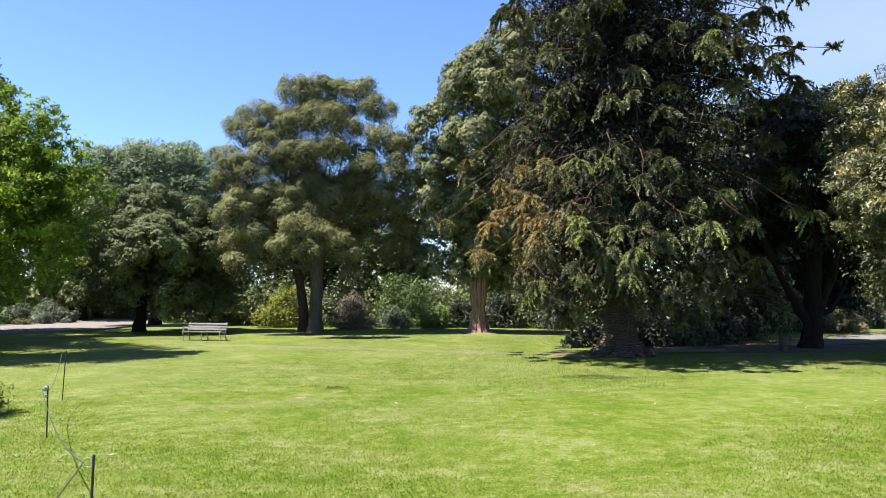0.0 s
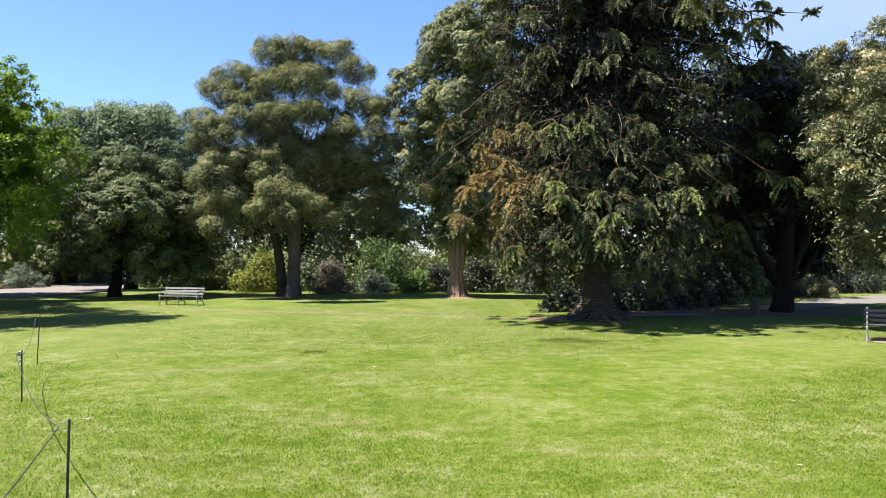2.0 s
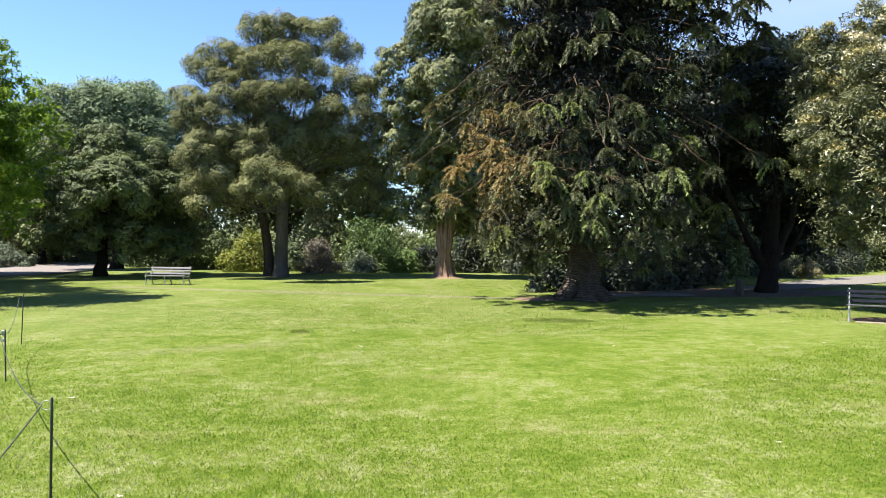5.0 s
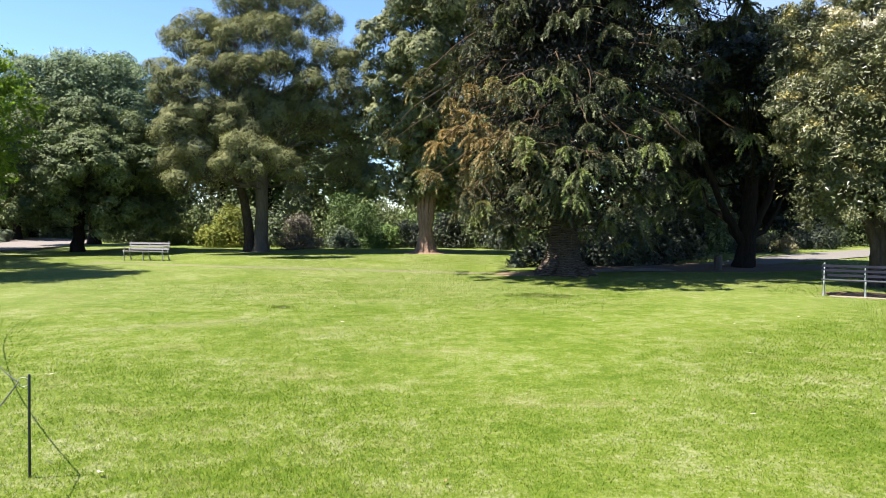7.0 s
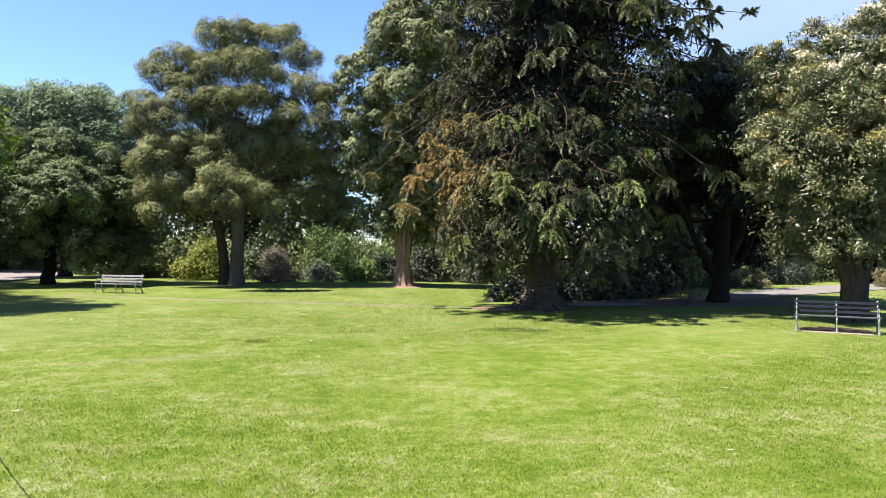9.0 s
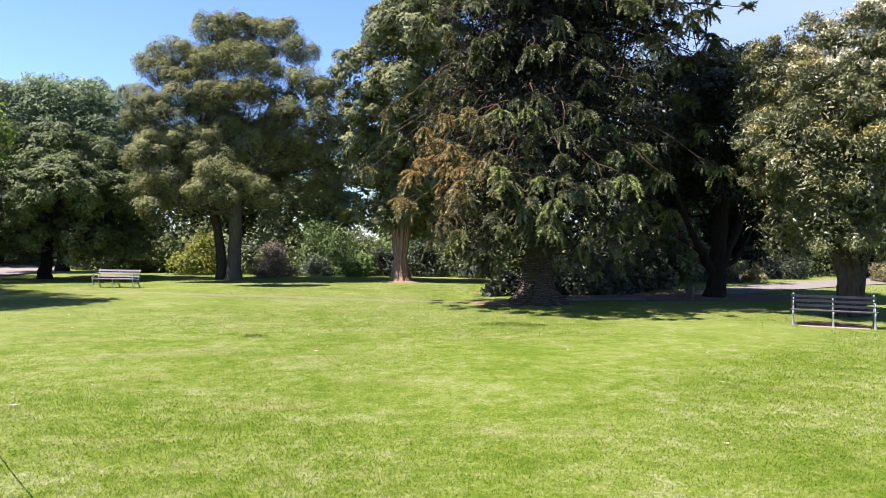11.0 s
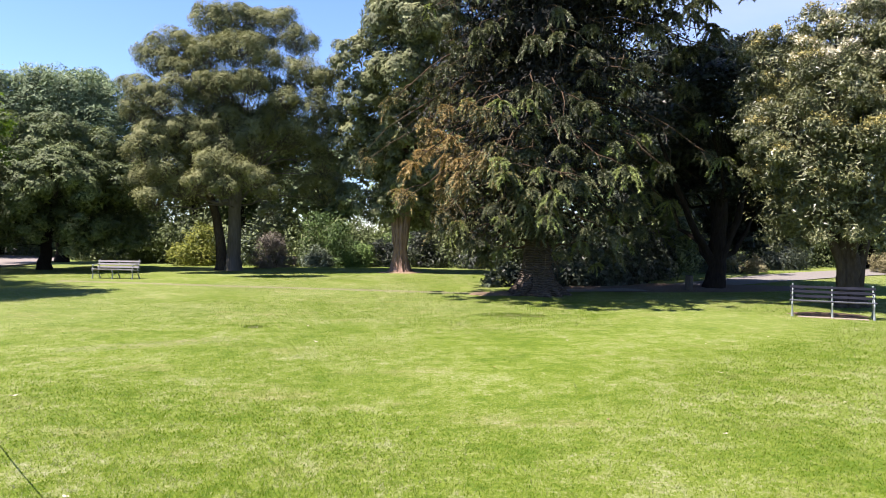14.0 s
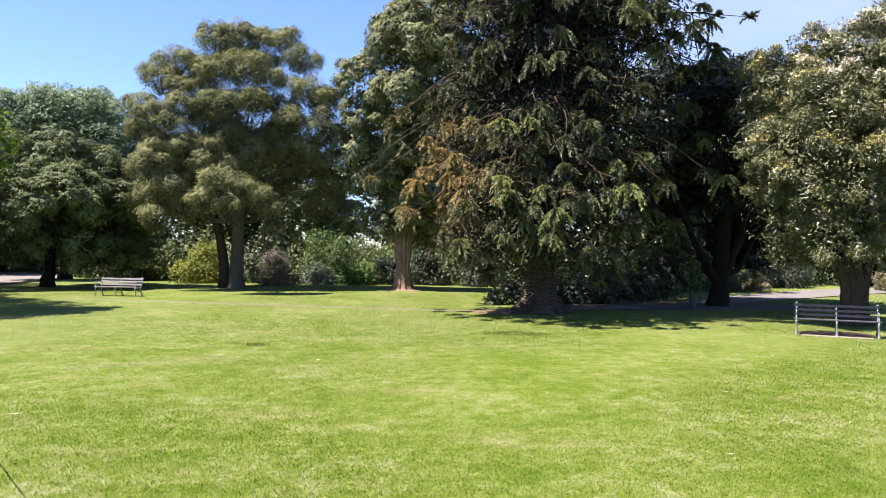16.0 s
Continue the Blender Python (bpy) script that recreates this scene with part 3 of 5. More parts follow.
def ribbon(name, rows, mat, label, category, z=0.03, kerb=False):
    """A path: rows of x, y, width."""
    p = np.array(rows, float)
    t = np.linspace(0, len(p) - 1, (len(p) - 1) * 8 + 1)
    c = np.stack([np.interp(t, np.arange(len(p)), p[:, i]) for i in range(3)], 1)
    for _ in range(6):
        c[1:-1] = (c[:-2] + 2 * c[1:-1] + c[2:]) / 4
    d = unit(np.gradient(c[:, :2], axis=0))
    s = np.stack([-d[:, 1], d[:, 0]], 1)
    verts, faces = [], []
    for i in range(len(c)):
        for k, u in enumerate((-1, -0.5, 0, 0.5, 1)):
            wob = 0.12 * noise.noise((i * 0.7, u * 3, 1.7)) if abs(u) == 1 else 0
            q = c[i, :2] + s[i] * (c[i, 2] / 2 * u + wob)
            verts.append((q[0], q[1], z + 0.02 * (1 - u * u)))
    for i in range(len(c) - 1):
        for k in range(4):
            a = i * 5 + k
            faces.append((a, a + 1, a + 6, a + 5))
    ob = tagged(finish(name, verts, faces, mat), label, category, kind="structure")
    if kerb:
        for sgn in (-1, 1):
            e = np.concatenate([c[:, :2] + s * (c[:, 2:3] / 2 + 0.06) * sgn], 0)
            v, f = [], []
            for i in range(len(e)):
                o = s[i] * 0.07 * sgn
                for dx, zz in ((0, -0.05), (0, 0.075), (1, 0.085), (1, -0.05)):
                    v.append((e[i][0] + o[0] * dx, e[i][1] + o[1] * dx, zz))
            for i in range(len(e) - 1):
                for k in range(3):
                    a = i * 4 + k
                    f.append((a, a + 1, a + 5, a + 4))
            tagged(finish("kerb", v, f, KERB, smooth=False), "low stone kerb along the path", "kerb", kind="structure")
    return ob


ribbon("path_west", [(-75, 23, 12), (-52, 32, 12), (-37, 40, 13), (-27.2, 46, 13), (-25.2, 53, 7.5), (-27, 62, 5), (-34, 76, 4.5), (-44, 90, 4.5)], GRAVEL, "pale pinkish gravel path, partly shaded", "path", kerb=True)
ribbon("path_east", [(6.6, 27.6, 1.2), (11.5, 28.4, 1.6), (15.0, 31.0, 2.2), (19, 34, 2.8), (25, 38.4, 3.6), (36, 44.5, 4.4), (55, 52, 5), (75, 58, 5)], GRAVEL_BROWN, "pale gravel path running under trees", "path")


def mulch_patch(at, rx, ry, mat, label, seed, turn=0.0):
    verts, faces = [(0, 0, 0.05)], []
    rings, n = 5, 40
    for r in range(1, rings + 1):
        for k in range(n):
            a = 2 * math.pi * k / n
            q = r / rings * (1 + 0.18 * noise.noise((math.cos(a) * 2, math.sin(a) * 2, seed * 3.7)))
            z = 0.05 * (1 - (r / rings) ** 2) + 0.022 * noise.noise((k * 0.9, r * 1.7, seed)) * (r < rings) - (0.03 if r == rings else -0.012)
            verts.append((math.cos(a) * rx * q, math.sin(a) * ry * q, z))
    for k in range(n):
        faces.append((0, 1 + k, 1 + (k + 1) % n))
        for r in range(rings - 1):
            a, b = 1 + r * n + k, 1 + r * n + (k + 1) % n
            faces.append((a, a + n, b + n, b))
    ob = finish("mulch", verts, faces, mat)
    ob.matrix_world = pose(at[0], at[1], 0.0, 0, 0, turn)
    return tagged(ob, label, "mulch", kind="structure")


mulch_patch((5.5, 26.6), 2.0, 0.95, MULCH, "brown leaf litter round a pine trunk", 1)
mulch_patch((2.0, 40.4), 1.5, 1.1, MULCH, "pale bark mulch round a tall tree", 2)
# dark soil, widened over the grass to stand for deep shade
mulch_patch((13.2, 29.6), 6.4, 2.6, SOIL, "dark soil patch, widened as the shade under a tree", 3)
mulch_patch((-32.5, 59.5), 5.2, 4.6, SOIL, "garden bed soil inside the path bend", 4)
mulch_patch((13.3, 19.4), 1.15, 0.55, SOIL, "bare worn earth under a park bench", 5, -28)

# ---- the big trees ----
# domes of foliage: the top and sunny side, the middle, the shaded skirt, and the low bough in front
M_TOP = [(-8.7, 42.0, 14.0, 1.25), (-7.8, 42.5, 14.4, 1.19), (-6.6, 42.5, 14.4, 1.11), (-5.0, 42.5, 14.1, 1.18), (-4.0, 42.0, 13.0, 1.15), (-10.7, 41.5, 12.4, 1.24), (-11.4, 41.0, 11.4, 1.22), (-12.3, 40.5, 10.0, 0.94), (-10.2, 40.2, 11.0, 0.79), (-10.0, 39.8, 9.9, 0.91), (-11.5, 40.0, 9.3, 1.05), (-12.3, 40.0, 8.6, 0.79), (-10.6, 39.4, 9.0, 0.9)]
M_MID = [(-8.4, 40.3, 11.8, 1.19), (-6.7, 40.2, 11.9, 1.31), (-5.5, 40.4, 11.5, 1.04), (-8.5, 39.5, 10.2, 0.77), (-7.6, 39.3, 10.0, 0.89), (-6.1, 39.5, 10.2, 0.89), (-3.5, 41.0, 10.9, 1.31), (-2.5, 41.5, 10.6, 1.06), (-4.4, 39.8, 9.4, 0.89), (-2.8, 41.0, 8.9, 1.43), (-1.9, 41.8, 8.4, 1.19), (-3.9, 40.8, 7.8, 1.23), (-2.2, 41.6, 7.1, 1.18)]
M_LOW = [(-9.8, 38.8, 7.5, 1.01), (-11.2, 39.0, 7.3, 1.02), (-8.6, 39.0, 7.6, 0.88), (-7.4, 39.6, 7.9, 1.14), (-6.3, 40.0, 7.8, 1.15), (-11.7, 38.8, 6.3, 1.02), (-8.8, 38.6, 6.6, 0.87), (-7.5, 39.2, 6.4, 1.0), (-5.1, 40.6, 8.4, 1.03)] + [(-10.3, 38.6, 5.4, 1.06), (-11.2, 38.4, 6.5, 1.0), (-9.8, 38.8, 4.4, 0.87), (-11.1, 38.6, 3.8, 0.88), (-6.2, 39.6, 7.1, 1.01), (-4.6, 40.6, 7.3, 1.03), (-2.5, 41.4, 5.9, 0.91), (-5.3, 40.0, 3.3, 0.57)]
M_DEEP = [(-8.2, 43.6, 5.2, 1.8), (-5.6, 43.8, 5.0, 1.6), (-10.0, 43.0, 6.6, 1.8), (-4.0, 43.6, 6.8, 1.7), (-7.2, 43.8, 8.2, 2.0), (-2.6, 43.8, 4.6, 1.4), (-10.4, 43.0, 4.4, 1.6), (-12.0, 42.2, 4.6, 1.5), (-11.4, 43.0, 7.6, 1.6), (-9.0, 43.0, 9.6, 1.5)]
M_PAD = [(-7.4, 36.6, 5.3, 0.99), (-6.3, 36.7, 5.1, 0.87), (-8.2, 36.4, 4.5, 0.7), (-6.8, 36.2, 4.3, 0.69), (-5.4, 36.8, 4.7, 0.76), (-4.9, 37.0, 4.1, 0.61), (-7.7, 36.9, 4.8, 0.82)]
M_INNER = [(-7.7, 42.7, 13.0, 1.15), (-6.3, 42.7, 13.0, 1.1), (-9.4, 41.9, 12.5, 1.0), (-9.5, 41.3, 11.1, 1.05), (-7.9, 41.2, 10.5, 1.05), (-6.6, 41.2, 10.5, 1.05), (-5.0, 41.4, 10.2, 0.95), (-9.1, 40.9, 9.3, 0.95), (-4.9, 41.4, 9.0, 0.9)]


tree("paperbark_tree", (-7.5, 42.0), (-7.3, 41.7, 6.2), 0.37, 0.33, [(x, y, z - 0.25, r) for x, y, z, r in M_TOP + M_MID + M_INNER] + [(x, y + 0.7, z, r) for x, y, z, r in M_LOW] + M_DEEP + M_PAD, 362000, 0.125, L_OLIVE, BARK_GREY, "broad old tree with olive-green rounded foliage pads above a grey trunk", rng_seed=11,
     per=10, flat=0.95, c_flat=0.95, leaf_ratio=0.38, up=0.2, csize=(0.2, 0.36), spread=(0.75, 1.0), core=5, fill=0, twigs=4, pads={"dome": 7, "lift": 0.2, "depth": 0.34, "lean": 0.58, "grow": 1.07, "haze": 150})

stem = bpy.data.objects["paperbark_tree"]
sv, sf = tube([(-0.75, 0.5, -0.1), (-0.72, 0.5, 0.5), (-0.8, 0.5, 1.6), (-1.0, 0.4, 3.0), (-1.4, 0.0, 4.6), (-1.9, -0.6, 6.0)], [0.4, 0.31, 0.27, 0.24, 0.2, 0.12], 12, flute=0.14)
finish("trunk", sv, sf, BARK_BROWN, stem, "darker second stem")

T_LOBES = [(1.9, 40.7, 14.7, 1.7), (0.8, 39.8, 12.6, 1.4), (2.3, 38.8, 13.3, 2.13), (-0.6, 39.8, 11.4, 1.39), (1.9, 38.9, 10.5, 2.13), (-0.1, 39.8, 9.5, 1.57), (-0.6, 40.7, 7.6, 1.39), (2.0, 40.7, 7.8, 1.94), (0.1, 40.7, 5.8, 1.29), (-0.5, 41.6, 4.0, 1.11)]
T_LOBES += [(2.1, 41.5, 5.3, 1.76), (3.4, 40.6, 15.5, 1.7), (5.0, 40.5, 16.8, 1.8), (1.1, 41.6, 3.3, 1.29), (3.4, 41.5, 3.0, 1.29), (4.2, 39.8, 12.7, 2.22), (4.4, 39.8, 9.0, 2.22), (4.6, 40.2, 5.3, 1.85), (1.8, 39.9, 4.7, 0.95), (2.4, 39.8, 3.9, 0.75), (1.2, 40.0, 4.0, 0.85), (2.0, 39.7, 3.3, 0.6)]
tree("tall_evergreen_tree", (1.9, 40.6), (2.3, 42.0, 10.5), 0.34, 0.3, T_LOBES, 160000, 0.19, L_TALL, BARK_RED, "tall evergreen with dense yellow-tipped foliage and a pale reddish trunk", rng_seed=12,
     per=10, flat=0.95, c_flat=0.8, flare=1.5, flute=0.34, up=0.22, core=22, fill=6, pads={"per": 16, "size": (0.3, 0.5), "low": -0.45, "lift": 0.35})

tall = bpy.data.objects["tall_evergreen_tree"]
for dx, dy, r, lean in ((-0.25, -0.1, 0.17, -0.25), (0.27, -0.12, 0.2, 0.25), (0.05, -0.28, 0.15, 0.1), (-0.12, -0.25, 0.11, -0.1), (0.19, -0.27, 0.09, 0.3), (0.33, 0.1, 0.14, 0.5)):      # fused stems that make the trunk's deep folds
    sv, sf = tube([(dx * 1.9, dy * 1.9, -0.08), (dx * 1.3, dy * 1.3, 0.22), (dx * 1.08, dy, 0.7), (dx - lean * 0.25, dy + 0.03, 1.3), (dx + lean * 0.1, dy - 0.02, 1.9), (dx + lean * 0.3, dy + 0.1, 2.7), (dx + lean, dy + 0.3, 4.6)], [r * 1.3, r * 1.25, r, r * 0.86, r * 0.96, r * 0.8, r * 0.5], 14, flute=0.3)
    finish("stem", sv, sf, BARK_RED, tall)

DARK_LOBES = [(13.3, 31.3, 9.8, 1.4), (14.2, 29.8, 9.8, 1.3), (15.4, 29.2, 9.8, 1.3), (16.8, 29.5, 9.8, 1.2), (17.6, 29.1, 9.2, 1.2), (13.2, 32.4, 8.2, 1.5), (14.4, 30.8, 8.1, 1.3), (15.8, 30.1, 8.2, 1.3), (17.2, 29.3, 7.8, 1.3), (14.1, 33.1, 6.2, 1.4), (18.5, 30.9, 6.1, 1.3), (18.9, 30.7, 4.3, 1.3)]
DARK_LOBES += [(14.7, 33.9, 4.3, 1.4), (15.7, 32.4, 6.5, 1.1), (17.7, 32.5, 6.5, 1.2), (19.6, 31.4, 3.0, 1.0), (12.2, 31.5, 6.0, 1.3), (12.6, 32.5, 4.0, 1.3)]
DARK_LOBES += [(17.6, 31.0, 4.2, 1.3), (20.0, 31.6, 5.2, 1.3), (16.6, 31.8, 5.0, 1.3), (18.6, 32.0, 2.6, 1.0)]
DARK_LOBES += [(13.4, 26.6, 8.2, 1.4), (14.9, 26.2, 8.1, 1.3), (16.3, 26.4, 8.0, 1.3), (14.2, 25.9, 7.0, 1.2), (15.6, 26.8, 7.0, 1.2), (17.4, 27.2, 6.6, 1.3), (18.6, 27.8, 5.4, 1.2), (12.6, 27.6, 6.8, 1.2), (17.5, 33.2, 2.6, 1.2), (16.7, 31.0, 2.2, 0.9), (17.7, 31.6, 2.0, 0.95), (18.7, 32.2, 2.1, 0.95), (19.7, 32.6, 2.2, 0.95), (20.6, 33.0, 3.0, 1.1)]
tree("shade_tree", (14.7, 29.0), (15.3, 29.5, 4.6), 0.4, 0.22, DARK_LOBES, 80000, 0.24, L_DARK_SHADE, BARK_DARK, "dark dense tree with a thick forked trunk, deep shade put into its colours", rng_seed=13, per=10, flat=0.6, limbs=9, up=0.8, fill=24, core=60, bare=16, flute=0.14, flare=1.2)
shade = bpy.data.objects["shade_tree"]
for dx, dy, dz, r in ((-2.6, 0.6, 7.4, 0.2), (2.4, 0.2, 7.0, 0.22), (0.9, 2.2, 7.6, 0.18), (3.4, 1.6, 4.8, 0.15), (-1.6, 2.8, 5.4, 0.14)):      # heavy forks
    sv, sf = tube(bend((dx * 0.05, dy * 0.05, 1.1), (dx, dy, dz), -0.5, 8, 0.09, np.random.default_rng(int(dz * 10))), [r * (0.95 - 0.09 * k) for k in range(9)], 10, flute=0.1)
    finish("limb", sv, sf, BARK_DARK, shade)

LP_LOBES = [(14.4, 22.2, 8.8, 1.0), (15.3, 21.6, 8.7, 1.15), (13.4, 22.9, 8.1, 1.04), (16.6, 21.9, 8.0, 1.3), (13.8, 21.5, 7.3, 1.2), (13.0, 23.1, 7.0, 0.83), (14.1, 20.6, 6.5, 1.25), (12.8, 22.1, 5.7, 1.04), (13.3, 20.9, 5.3, 1.16), (14.6, 20.1, 5.1, 1.35), (13.2, 21.8, 4.2, 0.96), (13.4, 20.5, 4.1, 1.1)]
LP_LOBES += [(14.9, 19.9, 3.9, 1.16), (13.4, 21.3, 3.0, 0.94), (14.1, 20.4, 2.9, 1.1), (13.4, 21.9, 2.3, 0.64), (13.9, 21.6, 2.3, 0.7), (15.9, 20.3, 2.7, 1.2), (16.7, 20.6, 6.3, 1.46), (17.0, 20.3, 4.4, 1.46), (17.1, 21.6, 8.8, 1.3), (15.4, 22.0, 6.6, 1.5), (15.6, 22.4, 4.4, 1.4), (17.6, 22.6, 6.0, 1.6)]
tree("flowering_evergreen", (15.6, 21.8), (15.5, 21.7, 3.4), 0.34, 0.3, [(x, y + (0.3 if z < 4.6 else 0.0), z, r) for x, y, z, r in LP_LOBES], 185000, 0.125, L_GLOSSY, BARK_BROWN, "glossy-leaved tree with yellow new growth and cream blossom", rng_seed=14, flute=0.2, wob=0.05,
     per=12, flat=0.9, c_flat=0.75, up=0.7, droop=0.35, leaf_ratio=0.34, flare=1.2, cover=0.16, bump=0.3, csize=(0.16, 0.42), spread=(0.6, 1.12), fill=8, core=36, tips=[("new_growth", L_TIP, 0.34, 0.09, 3.0, "yellow-orange new leaves"), ("blossom", BLOSSOM, 0.4, 0.1, 7.5, "cream blossom heads")])

bloom = bpy.data.objects["flowering_evergreen"]
for dx, dy, r, ex, ey, ez in ((-0.26, -0.1, 0.17, -1.3, 0.1, 3.6), (0.28, -0.08, 0.19, 1.2, 0.2, 3.8), (-0.04, -0.28, 0.13, -0.4, -0.9, 3.4)):      # stems fused at the foot
    sv, sf = tube([(dx * 1.5, dy * 1.5, -0.08), (dx * 1.15, dy * 1.15, 0.2), (dx, dy, 0.7), (dx * 1.2, dy, 1.4), ((dx * 2 + ex) / 3, (dy * 2 + ey) / 3, 2.1), (ex, ey, ez)], [r * 1.35, r * 1.1, r, r * 0.92, r * 0.75, r * 0.4], 12, flute=0.22)
    finish("stem", sv, sf, BARK_BROWN, bloom)

DL_LOBES = [(-21.0, 42.0, 5.9, 1.66), (-19.2, 41.8, 6.9, 1.81), (-17.5, 42.5, 7.2, 1.81), (-15.8, 43.2, 6.8, 1.88), (-14.2, 43.7, 5.6, 1.81), (-21.2, 41.9, 3.9, 1.85), (-18.4, 40.0, 4.5, 1.9), (-16.3, 40.3, 4.8, 2.05), (-14.5, 41.5, 4.5, 1.9), (-13.5, 44.0, 3.9, 1.52), (-20.5, 41.2, 2.3, 1.37), (-18.6, 40.2, 2.7, 1.5)]
DL_LOBES += [(-15.4, 41.5, 2.3, 1.7), (-13.9, 43.0, 1.9, 1.45), (-13.3, 44.0, 1.8, 1.08), (-15.9, 41.3, 1.3, 1.0), (-19.0, 41.2, 1.6, 0.88), (-18.0, 44.5, 5.0, 2.3), (-16.0, 45.0, 3.0, 2.0)]
tree("round_oak", (-18.0, 42.6), (-17.8, 42.8, 3.2), 0.3, 0.25, DL_LOBES, 165000, 0.165, L_OAK, BARK_DARK, "dark green broad-crowned tree with foliage down to the grass", rng_seed=15, per=8, flat=0.85, up=0.3, c_flat=0.8, core=30, pads={"per": 15, "size": (0.26, 0.46), "low": -0.6, "lift": 0.0})

BL_LOBES = [(-24.1, 50.6, 11.1, 2.1), (-22.1, 51.5, 11.2, 2.2), (-19.9, 52.3, 11.3, 2.1), (-18.1, 53.0, 10.9, 1.8), (-23.0, 50.0, 8.9, 1.9), (-20.6, 51.0, 9.2, 2.1), (-18.5, 51.8, 9.3, 1.9), (-19.9, 55.6, 13.0, 1.2), (-17.2, 55.4, 9.7, 1.8), (-25.0, 50.1, 9.8, 1.8), (-26.0, 49.6, 8.2, 2.0), (-17.3, 54.3, 7.2, 1.8), (-22, 52, 6.5, 2.2), (-19, 53, 6, 2.2)]
tree("pale_leaved_tree", (-21.0, 52.5), (-21.0, 52.5, 6.0), 0.36, 0.3, BL_LOBES, 80000, 0.21, L_PALE, BARK_DARK, "tall airy tree with pale grey-green leaves", rng_seed=16, per=9, flat=0.95, droop=0.2, spread=(0.4, 1.0))

GL_LOBES = [(-15.5, 27.0, 8.5, 1.18), (-14.7, 27.6, 7.7, 0.94), (-15.6, 26.3, 8.5, 1.20), (-15.5, 25.6, 7.0, 1.65), (-14.3, 26.3, 6.5, 1.29), (-13.9, 27.9, 6.8, 0.78), (-14.8, 25.2, 5.4, 1.61), (-14.2, 27.0, 5.7, 1.08), (-15.2, 25.7, 4.0, 1.65), (-14.3, 26.3, 4.2, 1.17), (-15.0, 25.9, 3.0, 1.17), (-17.3, 26.0, 8.2, 2.21)]
GL_LOBES += [(-17.6, 25.7, 5.7, 2.69), (-17.7, 25.7, 3.6, 1.96), (-14.3, 27.7, 4.7, 0.78), (-18.7, 25.0, 6.9, 2.69)]
GL_LOBES += [(-19.0, 30.6, 2.9, 1.5), (-21.0, 33.0, 2.7, 1.6), (-17.6, 32.4, 3.4, 1.2), (-22.0, 30.0, 3.4, 1.8), (-16.6, 30.4, 3.2, 1.0)]
GL_LOBES += [(-17.2, 30.2, 6.4, 1.5), (-18.6, 31.4, 5.7, 1.7), (-20.2, 30.4, 7.3, 1.8), (-16.4, 29.0, 5.1, 1.2), (-19.6, 32.6, 4.2, 1.4), (-13.3, 27.6, 5.9, 0.7), (-13.5, 27.9, 4.9, 0.6), (-14.9, 28.6, 3.8, 0.7)]
tree("bright_leaved_tree", (-19.0, 26.0), (-18.7, 26.0, 4.0), 0.36, 0.28, GL_LOBES, 112000, 0.13, L_BRIGHT, BARK_GREY, "spreading tree with bright yellow-green leaves", rng_seed=17, per=22, flat=0.9, leaf_ratio=0.6, cover=0.1, bump=0.35, csize=(0.13, 0.27), spread=(0.5, 1.15), fill=6, core=5)


